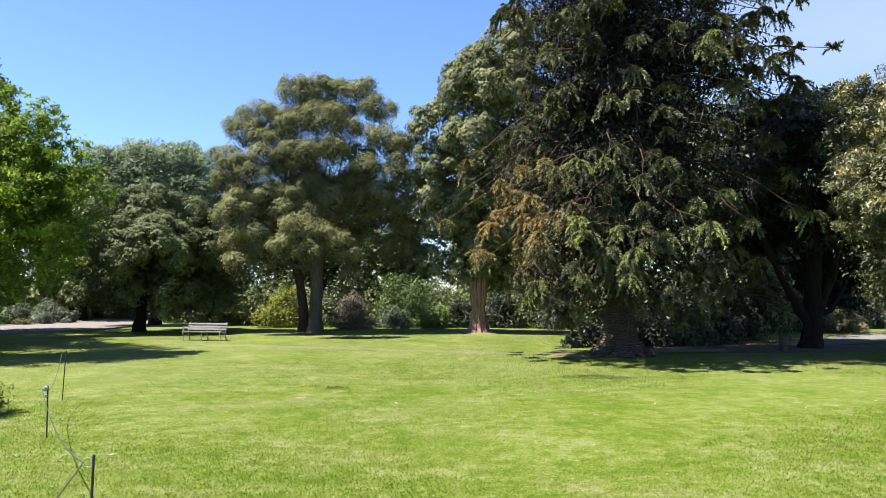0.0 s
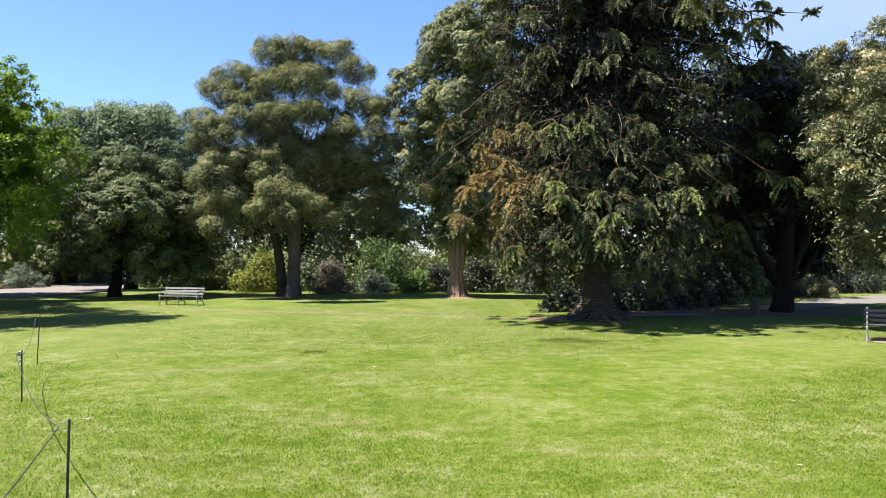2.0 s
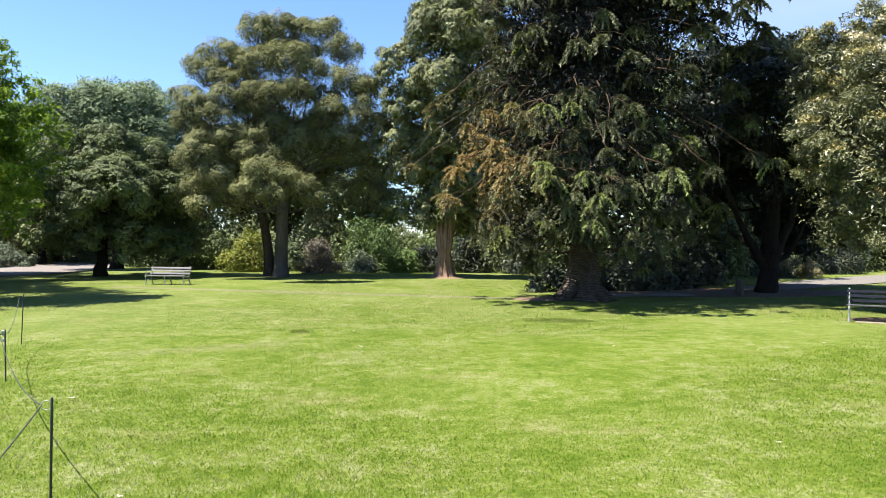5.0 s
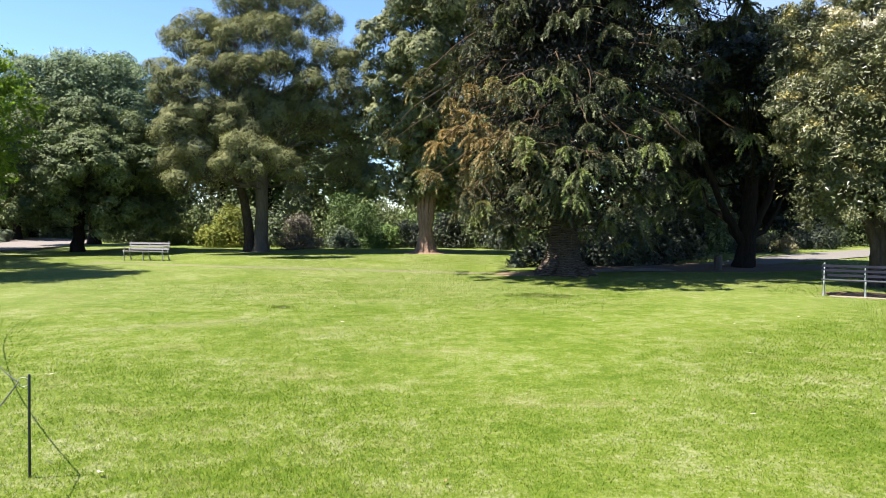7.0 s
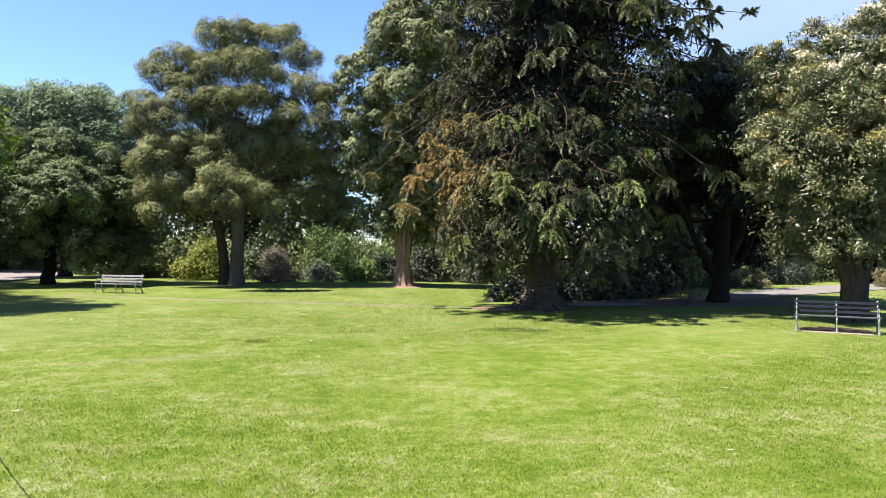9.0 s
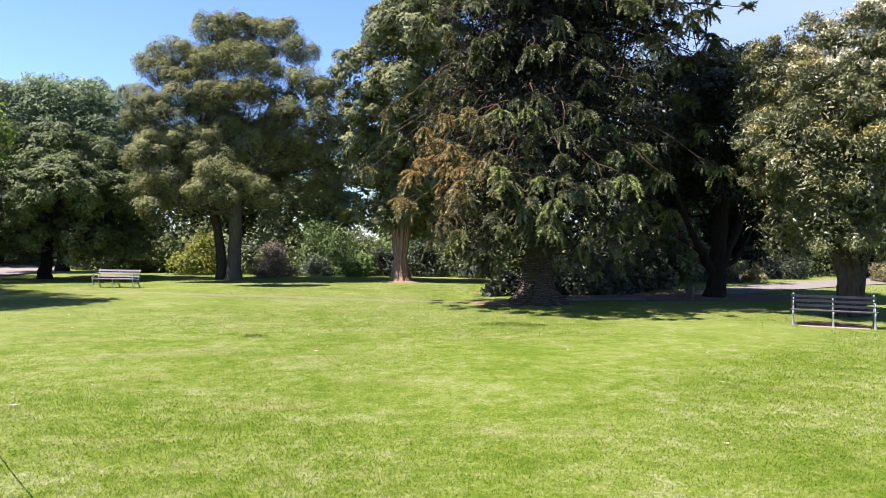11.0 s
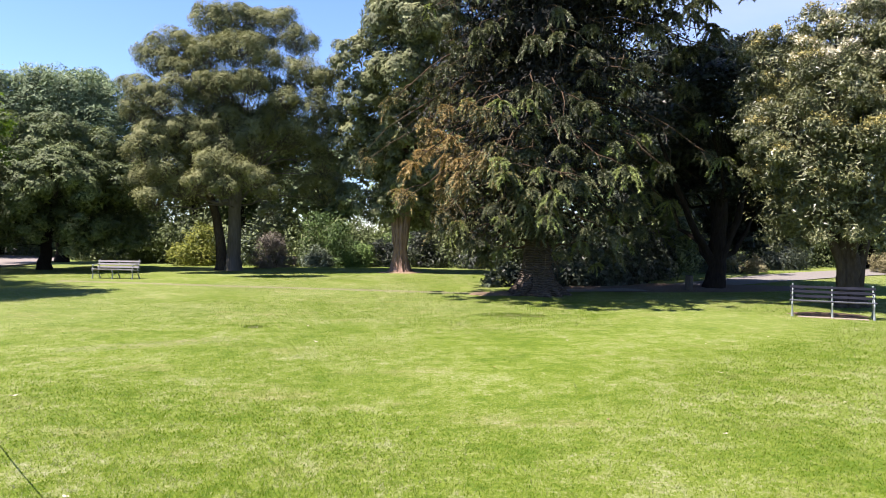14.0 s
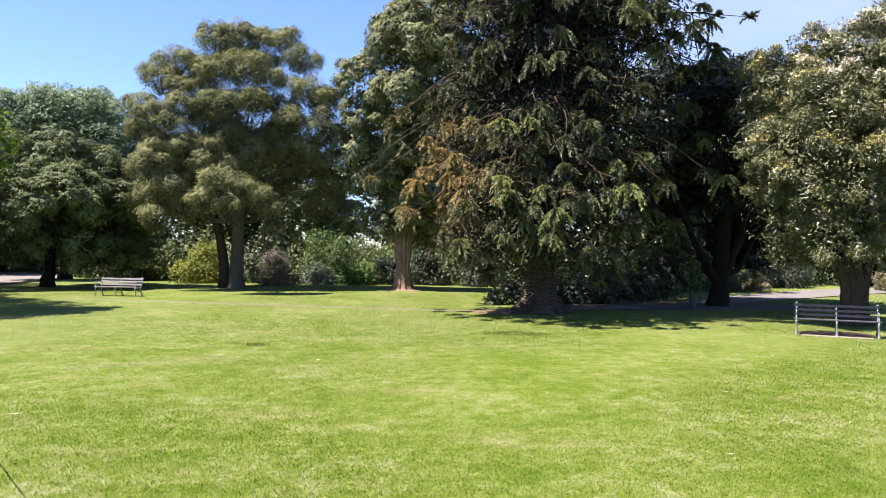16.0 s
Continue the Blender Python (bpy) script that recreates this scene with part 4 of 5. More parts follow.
def bunya(at):
    """A bunya pine: ringed flaring trunk, drooping boughs, hanging branchlets set with stiff pointed leaves."""
    rng = np.random.default_rng(5)
    ob = thing("bunya_pine", (at[0], at[1], 0), "huge dark conifer with drooping boughs and a flaring ringed trunk", "conifer")
    pts, rad = [], []
    for i in range(26):
        h = 25.0 * (i / 25) ** 1.7
        pts.append((0.02 * h, 0.01 * h, h - (0.15 if i == 0 else 0)))
        rad.append(0.42 * (1 - h / 27) + 0.5 * math.exp(-h / 0.5) + 0.1 * math.exp(-h / 2.0))
    v, f = tube(pts, rad, 30, flute=0.2, flute_n=7)
    finish("trunk", v, f, BARK_BUNYA, ob)
    for k in range(8):      # swollen roots that run out from the flare
        a = k * 0.785 + rng.normal(0, 0.15)
        w = np.array([math.cos(a), math.sin(a), 0.0])
        t = np.array([-w[1], w[0], 0.0]) * rng.normal(0, 0.12)
        rv, rf = tube([w * 0.35 + np.array([0, 0, 0.75]), w * 0.62 + t * 0.3 + np.array([0, 0, 0.34]), w * 0.92 + t + np.array([0, 0, 0.1]), w * 1.25 + t * 2 + np.array([0, 0, -0.06])], [0.16, 0.2, 0.18, 0.07], 9)
        finish("root", rv, rf, BARK_BUNYA, ob)
    C, D, N, LN, NEW = [], [], [], [], []
    IC, ID, IN, IL = [], [], [], []
    v, f = [], []
    bv2, bf2 = [], []
    rows = []
    for b in range(270):
        zt = 1.1 + 12.4 * (b / 215) ** 0.9 if b < 215 else 13.5 + 11 * (b - 215) / 55      # height of the bough's tip
        az = b * 2.39996 + rng.normal(0, 0.25)
        left = max(0.0, -math.cos(az))
        reach = np.interp(zt, (1, 2, 3.2, 4.6, 8, 11, 14, 19, 25), (2.4, 3.2, 5.0, 6.2, 5.9, 5.6, 5.2, 3.8, 1.2))
        reach *= 1 - left * np.interp(zt, (5, 8, 11, 14), (0, 0.1, 0.14, 0.1))
        reach *= 1 + max(0.0, math.cos(az)) * np.interp(zt, (6, 9, 13, 15), (0, 0.14, 0.14, 0))
        reach *= 1 - max(0.0, math.cos(az + 1.8)) * np.interp(zt, (4, 6, 10, 14), (0, 0.25, 0.3, 0.2))
        ln = reach * (rng.uniform(0.8, 1.05) if math.cos(az) > 0.55 and 8.5 < zt < 14 else rng.uniform(0.55, 1.02))
        rows.append((zt, az, ln, (0.34 if zt < 7 else 0.2) * rng.uniform(0.6, 1.3)))
    for b in range(22):      # low boughs turned to the camera, fitted to its view over the trunk's foot
        rows.append((rng.uniform(2.3, 6.2), -1.85 + rng.normal(0, 0.5), rng.uniform(3.0, 5.6), rng.uniform(0.2, 0.4)))
    for b in range(4):
        rows.append((rng.uniform(0.9, 2.0), -2.5 + rng.normal(0, 0.45), rng.uniform(1.6, 3.0), rng.uniform(0.3, 0.6)))
    LONE = ((9.9, -0.62),)
    rows.append((9.9, -0.62, 6.8, 0.04))
    for zt, az, ln, dr in rows:
        out = np.array([math.cos(az), math.sin(az), 0.0])
        z = zt + dr * ln
        line = []
        for k in range(9):
            t = k / 8
            p = out * (0.4 + ln * t) + np.array([0, 0, z - dr * ln * t * t + 0.06 * ln * math.sin(t * 3.0)])
            if 0 < k:
                p = p + rng.normal(0, 0.05, 3)
            p[2] = max(p[2], 0.9)
            line.append(p)
        bv, bf = tube(line, [0.06 * (1 - 0.85 * k / 8) for k in range(9)], 5)
        finish("bough", bv, bf, TWIG, ob)
        line = np.array(line)
        side = np.array([-out[1], out[0], 0])
        lone = (zt, az) in LONE
        back, high = out[1] > 0.4, zt > 7.2
        if lone:
            heads = 3
        elif back or zt > 13.5:
            heads = 1
        elif out[0] > 0.55 and 8.5 < zt < 13.5:
            heads = 3
        elif (high and out[0] > -0.35) or (zt > 2.5 and out[0] > 0.5):
            heads = (0, 1, 1, 1, 2)[rng.integers(0, 5)]      # fewer heads here, so that the side looks dark and shaded
        else:
            heads = 1 + int(ln * (0.34 if high else 0.5))
        tails = 10 if lone else 9 if back or zt > 13.5 else 20
        for q in range(heads):
            t = 1.0 if q == 0 else rng.uniform(0.42, 0.97) if not lone else 0.95 - 0.1 * q
            i = min(int(t * 8), 7)
            h = line[i] + (line[i + 1] - line[i]) * (t * 8 - i)
            if q:
                h = h + side * rng.choice((-1, 1)) * rng.uniform(0.25, 1.15) * (0.3 if lone else 1) + np.array([0, 0, rng.uniform(-0.35, 0.1)])
                tube([line[i], (line[i] + h) / 2 + np.array([0, 0, 0.06]), h], [0.03, 0.024, 0.014], 4, v, f)
            tone = rng.uniform(0.75, 1.25)
            young = rng.uniform() < (0.3 if zt < 7 and out[1] < 0.3 else 0.08)
            for r in range(tails):
                # a foxtail: stiff leaves all round a branchlet that springs out of the head and hangs
                bl = rng.uniform(0.28, 0.66) * tone * (0.8 if lone else 1)
                sag = rng.uniform(0.5, 1.25) * (0.35 if lone else 1)
                phi = az + rng.normal(0, 1.2) if r % 4 else az + rng.uniform(-3.1, 3.1)
                dirn = unit(np.array([[math.cos(phi), math.sin(phi), rng.normal(0.45, 0.35)]]))[0]
                nn = int((150 if tails > 9 else 60) * bl)
                u = (np.arange(nn) + rng.uniform(0, 1, nn)) / nn
                axis = h + np.outer(u * bl * 0.8, dirn) + np.outer(u * u * bl * sag, (0, 0, -1))
                fwd = unit(np.gradient(axis, axis=0))
                way = unit(unit(np.cross(rng.normal(0, 1, (nn, 3)), fwd)) * 0.75 + fwd * 0.8)
                C.append(axis + way * 0.035)
                D.append(way)
                # high on the right, leaves tilt less upward to look shaded
                N.append(unit(way * 0.3 + rng.normal(0, 0.4, (nn, 3)) + np.array([0, 0, 0.3 if h[0] > -0.5 and high else 0.8]) + out * 0.35))
                LN.append(np.full(nn, 0.115 if tails > 9 else 0.22) * rng.uniform(0.7, 1.3, nn))
                NEW.append(np.full(nn, young and r % 2 == 0))
                if r % 3 == 0:
                    tube([h, axis[nn // 2], axis[-1]], [0.014, 0.011, 0.006], 3, v, f)
        # bare tan shoots that curl down under the bough
        if not back and zt < 12:
            for q in range(1):
                i = rng.integers(3, 8)
                e = line[i] + side * rng.normal(0, 0.5) + out * rng.uniform(0, 0.4) + np.array([0, 0, -rng.uniform(0.4, 1.3)])
                e[2] = max(e[2], 0.8)
                tube(bend(line[i], e, rng.uniform(0.1, 0.35), 5, 0.05, rng), [0.011, 0.01, 0.009, 0.008, 0.007, 0.004], 4, bv2, bf2)
        # inner needles along the bough, near black to stand for the crown's shade
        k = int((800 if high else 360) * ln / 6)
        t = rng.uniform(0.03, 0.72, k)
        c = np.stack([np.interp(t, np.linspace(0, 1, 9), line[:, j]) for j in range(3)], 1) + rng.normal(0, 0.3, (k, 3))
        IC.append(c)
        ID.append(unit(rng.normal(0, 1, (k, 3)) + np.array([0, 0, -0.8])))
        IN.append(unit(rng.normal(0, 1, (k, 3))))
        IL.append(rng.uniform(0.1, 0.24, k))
    tagged(finish("twig_growth", v, f, TWIG, ob), kind="stuff")
    tagged(finish("bare_growth", bv2, bf2, TWIG_PALE, ob, "bare tan shoots hanging in the crown"), kind="stuff")
    C, D, N, LN, NEW = (np.concatenate(q) for q in (C, D, N, LN, NEW))
    C[:, 2] = np.maximum(C[:, 2], 0.25)
    q = (C - np.array([-4.3, -1.6, 4.9])) / np.array([2.1, 3.0, 1.9])
    dead = (np.linalg.norm(q, axis=1) + 0.3 * np.sin(C[:, 0] * 5 + C[:, 2] * 4) * np.sin(C[:, 1] * 4 + C[:, 2]) + rng.normal(0, 0.42, len(C))) < 0.84
    brown = bumps(C, rng, 2.6, 10) + 0.25 * bumps(C, rng, 9.0, 8) + np.where(C[:, 0] < 1.5, 0.0, -0.5) + rng.normal(0, 0.2, len(C))
    dead |= brown > 1.75
    rad = np.hypot(C[:, 0], C[:, 1])
    skirt = (rad > 2.3) & (C[:, 2] < 1.35 - 0.2 * np.abs(C[:, 0]) + 0.3 * bumps(C, rng, 3.0))
    low = skirt | (rad < 2.3) & (C[:, 2] < 1.7) & (np.abs(C[:, 0] + 0.05) < 0.85)
    off = C[:, 0] * 0.97 - C[:, 1] * 0.236
    low |= (np.abs(off) < 0.8) & (C[:, 1] < 0) & (C[:, 2] < 1.5 + 0.3 * bumps(C, rng, 3.0))
    C, D, N, LN, NEW, dead = C[~low], D[~low], N[~low], LN[~low], NEW[~low], dead[~low]
    old, fresh = ~dead & ~NEW, ~dead & NEW
    leaves("crown", C[old], D[old], N[old], LN[old], LN[old] * 0.34, L_BUNYA, ob)
    leaves("new_growth", C[fresh], D[fresh], N[fresh], LN[fresh], LN[fresh] * 0.34, L_BUNYA_NEW, ob, "fresh bright green branch tips")
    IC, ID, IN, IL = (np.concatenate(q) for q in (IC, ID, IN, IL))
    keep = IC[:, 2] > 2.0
    leaves("inner_shade_foliage", IC[keep], ID[keep], IN[keep], IL[keep], IL[keep] * 0.4, L_INNER_SHADE, ob, "inner needles coloured near black as the crown's shade")
    leaves("dead_foliage", C[dead], D[dead], N[dead], LN[dead], LN[dead] * 0.3, L_BUNYA_DEAD, ob, "browned orange foliage")
    return ob


bunya((6.4, 26.4))

# dark conifer and tall gum behind, far trees
CON = [(-25.0, 37.5, 6.0, 1.8), (-24.8, 37.7, 8.5, 1.8), (-24.6, 37.8, 11.0, 1.7), (-24.5, 37.9, 13.2, 1.5), (-24.7, 37.8, 14.9, 1.0), (-26.5, 37.0, 13.0, 1.6), (-23.6, 38.2, 13.0, 0.6)]
tree("blue_conifer", (-25.0, 38.0), (-24.8, 38.0, 15.0), 0.4, 0.1, [(x, y, z, r * 0.68) for x, y, z, r in CON], 26000, 0.2, L_BLUE, BARK_DARK, "tall dark bluish conifer", "conifer", rng_seed=21, per=9)
GUM = [(27.2, 36.0, 14.6, 1.6), (28.8, 35.4, 15.6, 1.9), (30.5, 34.6, 14.0, 2.2), (29.5, 35.5, 12.0, 2.0), (32.0, 34.0, 17.0, 2.2), (27.5, 37.0, 10.5, 1.8), (31.5, 34.5, 10.0, 2.4), (28.5, 36.5, 7.0, 2.2)]
tree("tall_gum_tree", (30.0, 36.5), (29.8, 36.0, 9.0), 0.42, 0.3, GUM, 26000, 0.26, L_GLOSSY, BARK_GREY, "tall gum tree with thin drooping leaves", rng_seed=22, per=10, droop=0.8, leaf_ratio=0.3)


def far_tree(x, y, h, seed, mat):
    rng = np.random.default_rng(seed)
    lb = []
    for i in range(11):
        r = h * rng.uniform(0.14, 0.22)
        a, q = rng.uniform(0, 6.28), rng.uniform(0, 0.28) * h
        lb.append((x + math.cos(a) * q, y + math.sin(a) * q, rng.uniform(0.16, 0.86) * h, r))
    lb.append((x, y, h * 0.82, h * 0.18))
    return tree("background_tree", (x, y), (x, y, h * 0.5), 0.3, 0.2, lb, 5600, 0.55, mat, BARK_DARK, "dense green tree round the garden, some unseen and added for shade", rng_seed=seed, per=5, twigs=1, group="background trees", core=24, fill=0, bare=3)


mats = (L_OAK, L_HEDGE, L_TALL, L_PALE, L_OAK)
# those left of the view and behind the pine are unseen, added for shade
for i, (x, y, h) in enumerate(((17, 43, 10.5), (23.5, 48, 10.5), (11.5, 45, 10.5), (29, 53, 11), (36, 48, 12), (-13, 57, 11.5), (-8.6, 61, 10.5), (-30, 60, 9.5), (7.5, 50, 12.0), (-9, 54, 10), (-33, 37.6, 14), (-27.5, 35, 12), (-25, 29.5, 11), (9.0, 38.5, 15), (13.2, 40.0, 14), (-45, 56, 11), (-46, 60, 12), (-34, 66, 11), (-2.9, 58, 9.0), (3.4, 57, 10), (-28.5, 41.2, 12), (-45, 66, 11))):
    far_tree(x, y, h, 200 + i, mats[i % 2 * 4 if i < 5 else i % 5])
for i in (*range(8), *range(9, 17)):
    far_tree(-62 + i * 7.2 + 2.2 * math.sin(i * 2.1), 66 + 5 * math.sin(i * 1.7) - 0.006 * (i * 7.2 - 58) ** 2 * 0.6, 9.5 + 2.2 * math.sin(i * 2.9), 100 + i, mats[i % 5])


def far_woods():
    """A band of dense wood that closes the garden all round, far behind the trees."""
    rng = np.random.default_rng(77)
    cl = []
    for i in range(420):
        a = radians(rng.uniform(22, 166))
        d = rng.uniform(72, 90)
        h = 5.5 + 2.5 * math.sin(a * 23) + 1.5 * math.sin(a * 51)
        if radians(90.1) < a < radians(91.4) or radians(94.4) < a < radians(95.6):
            h = 3.4      # kept low to fit the camera's view, where chinks of sky show between the trunks
        cl.append((d * math.cos(a), d * math.sin(a) * 0.95, rng.uniform(0.4, 1.0) * h * rng.uniform(0.1, 1.0), rng.uniform(1.6, 3.0), 0))
    c, d, n, _ = spray(np.array(cl), 30000, rng, 0.8, 0.5)
    c[:, 2] = np.maximum(c[:, 2], 0.1)
    ln = 0.9 * rng.uniform(0.6, 1.4, len(c))
    tagged(leaves("far_woods", c, d, n, ln, ln * 0.55, L_OAK), "dense dark green woodland closing the garden", "woods", kind="stuff")


far_woods()


def undergrowth(name, rows, n, size, mat, label, seed):
    """Low dense growth in a strip: rows of x, y, half-depth, height."""
    rng = np.random.default_rng(seed)
    p = np.array(rows, float)
    lb = []
    for i in range(len(p) - 1):
        m = int(np.hypot(*(p[i + 1] - p[i])[:2]) * 1.5) + 1
        for k in range(m):
            q = p[i] + (p[i + 1] - p[i]) * (k + rng.uniform()) / m
            r = q[3] * rng.uniform(0.3, 0.55)
            lb.append((q[0] + rng.normal(0, 0.3), q[1] + rng.uniform(-1, 1) * q[2], rng.uniform(0.2, 0.75) * q[3] * rng.uniform(0.5, 1.1), r))
            lb.append((q[0] + rng.normal(0, 0.3), q[1] + rng.uniform(-1, 1) * q[2], r * 0.4, r))
    c, d, nn = shell(lb, n, rng, 0.25, 0.6, 0.9, 0.4, -0.9)
    c[:, 2] = np.maximum(c[:, 2], 0.03)
    ln = size * rng.uniform(0.6, 1.4, len(c))
    tagged(leaves(name, c, d, nn, ln, ln * 0.5, mat), label, "undergrowth", kind="stuff")


undergrowth("undergrowth", [(-58, 58, 2.0, 5.0), (-42, 67, 2.0, 5.0), (-24, 64, 1.5, 3.6), (-14, 53, 1.5, 4.6), (-11, 51, 1.0, 4.4), (-6, 49, 1.0, 4.0), (0, 49, 1.0, 3.7), (5, 47.6, 1.0, 2.6), (10, 45.5, 1.2, 3.2), (14, 42, 1.2, 3.2), (19, 43, 1.2, 3.2), (25, 47.5, 1.5, 3.4), (34, 50, 1.5, 3.6), (46, 52, 2, 4)], 60000, 0.22, L_OAK, "dense dark green undergrowth behind the lawn", 81)
undergrowth("undergrowth", [(5.4, 30.2, 0.4, 1.0), (7.6, 30.4, 0.5, 1.5), (10.5, 30.9, 0.6, 2.0), (13.2, 34.2, 0.8, 2.4), (16, 38.5, 0.8, 2.4)], 24000, 0.22, L_DARK_SHADE, "brownish undergrowth behind the pine, darkened as shade", 82)

# ---- shrubs ----
S = shrub
S((-10.6, 48.2), 1.5, 3.0, 4200, 0.23, L_YELLOW, "yellow-green leafy shrub at the lawn edge", 31)
S((-5.6, 45.8), 1.9, 2.4, 5400, 0.16, L_PINK, "mauve-brown fine-leaved shrub at the lawn edge", 32)
S((-3.3, 46.8), 1.1, 1.8, 3000, 0.19, L_GREY, "grey-green upright shrub at the lawn edge", 33)
S((-1.4, 47.6), 1.6, 3.2, 4800, 0.25, L_HEDGE, "bright green broad-leaved shrub", 34)
S((-0.5, 50.6), 1.7, 4.3, 5400, 0.22, L_OAK, "dark leafy shrub under the tall trees", 66)
# the near-black shrubs have the trees' shade in their leaf colour
S((1.6, 47.2), 1.7, 2.6, 4200, 0.23, L_DARK_SHADE, "green broad-leaved shrub with shade in its colour", 35)
S((4.2, 46.4), 1.8, 2.6, 4200, 0.23, L_DARK_SHADE, "green shrub at the lawn edge, darkened as shade", 36)
S((7.4, 45.6), 2.2, 2.8, 4200, 0.25, L_DARK_SHADE, "green shrub at the lawn edge, darkened as shade", 37)
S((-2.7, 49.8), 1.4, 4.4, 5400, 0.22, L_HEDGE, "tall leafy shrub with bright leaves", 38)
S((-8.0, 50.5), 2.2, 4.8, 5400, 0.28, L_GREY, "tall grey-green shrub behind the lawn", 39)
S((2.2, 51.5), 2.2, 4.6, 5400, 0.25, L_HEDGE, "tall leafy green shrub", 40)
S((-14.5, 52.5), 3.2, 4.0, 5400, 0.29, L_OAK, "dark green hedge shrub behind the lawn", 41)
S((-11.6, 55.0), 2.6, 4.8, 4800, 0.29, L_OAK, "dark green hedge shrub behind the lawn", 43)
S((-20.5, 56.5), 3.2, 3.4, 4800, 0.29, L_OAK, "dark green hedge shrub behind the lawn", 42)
S((5.5, 51.0), 3.0, 5.2, 5400, 0.29, L_DARK_SHADE, "tall green shrub, darkened as shade", 43)
S((10.8, 47.5), 3.0, 4.2, 4800, 0.29, L_DARK_SHADE, "tall green shrub, darkened as shade", 44)
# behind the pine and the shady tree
S((9.2, 33.5), 2.2, 2.6, 4800, 0.22, L_DARK_SHADE, "shrub darkened as the shade of the pine", 45)
S((11.8, 35.5), 2.4, 3.4, 4800, 0.23, L_DARK_SHADE, "green shrub, darkened as dappled shade", 46)
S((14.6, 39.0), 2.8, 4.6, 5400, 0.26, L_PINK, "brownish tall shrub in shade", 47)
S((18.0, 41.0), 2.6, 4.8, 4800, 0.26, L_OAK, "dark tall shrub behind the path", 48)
S((19.6, 41.8), 2.4, 5.0, 6000, 0.26, L_DARK_SHADE, "tall shrub behind the path, darkened as deep shade", 67)
S((21.8, 40.3), 1.9, 1.3, 4200, 0.23, L_STRAW, "straw-coloured flowering grasses beside the path", 49, ratio=0.14, category="grasses")
S((24.0, 43.2), 2.0, 1.0, 3600, 0.23, L_STRAW, "pale flowering grasses beside the path", 50, ratio=0.14, category="grasses")
S((23.2, 45.5), 2.6, 4.6, 4800, 0.28, L_OAK, "dark shrub beyond the path", 51)
S((27.0, 45.5), 2.6, 3.0, 4200, 0.26, L_DARK_SHADE, "green shrub beyond the path, darkened as shade", 52)
S((31.4, 40.4), 2.4, 1.7, 4200, 0.23, L_STRAW, "straw-coloured bed of grasses", 53, ratio=0.16, category="grasses")
S((29.5, 49.0), 3.0, 4.6, 4800, 0.29, L_DARK_SHADE, "green shrub beyond the path, darkened as shade", 54)
# bed in the bend of the west path
S((-30.6, 54.6), 1.9, 2.4, 5400, 0.29, L_GREY, "pale green arching shrub in a garden bed", 55, ratio=0.2)
S((-33.6, 54.0), 1.8, 2.2, 4200, 0.26, L_PALE, "green shrub in a garden bed", 56)
S((-28.8, 55.4), 1.1, 1.0, 2400, 0.22, L_GREY, "low grey-green plants at a bed edge", 57, ratio=0.25)
S((-30.6, 52.2), 1.0, 0.7, 2100, 0.20, L_STRAW, "low tan grasses at a bed edge", 58, ratio=0.16, category="grasses")
S((-33.2, 51.6), 1.1, 0.8, 2100, 0.20, L_STRAW, "low tan grasses at a bed edge", 59, ratio=0.16, category="grasses")
S((-29.0, 66.0), 2.6, 2.6, 4200, 0.29, L_GREY, "pale shrub at the end of the path", 60)
S((-36.5, 60.5), 2.8, 3.2, 4800, 0.29, L_OAK, "dark shrub in a garden bed", 61)
S((-24.0, 62.0), 3.0, 3.2, 4800, 0.29, L_OAK, "dark shrub beside the path", 62)
S((-39.0, 55.5), 2.6, 3.4, 4200, 0.29, L_PALE, "green shrub in a garden bed", 63)
S((-9.0, 13.8), 0.6, 1.45, 4200, 0.11, L_HEDGE, "leafy green weedy plant at the bed edge", 64, ratio=0.35)
S((-9.7, 14.6), 0.7, 0.9, 3600, 0.12, L_HEDGE, "leafy green plants at the bed edge", 65)


# ---- benches ----
def rounded_box(bm, size, m, bev=0.006):
    r = bmesh.ops.create_cube(bm, size=1.0, matrix=Matrix.Diagonal((*size, 1)))
    vs = r["verts"]
    es = list({e for v in vs for e in v.link_edges})
    g = bmesh.ops.bevel(bm, geom=es, offset=bev, segments=1, affect="EDGES")
    vv = list({v for fc in g["faces"] for v in fc.verts} | {v for v in vs if v.is_valid})
    bmesh.ops.transform(bm, matrix=m, verts=vv)


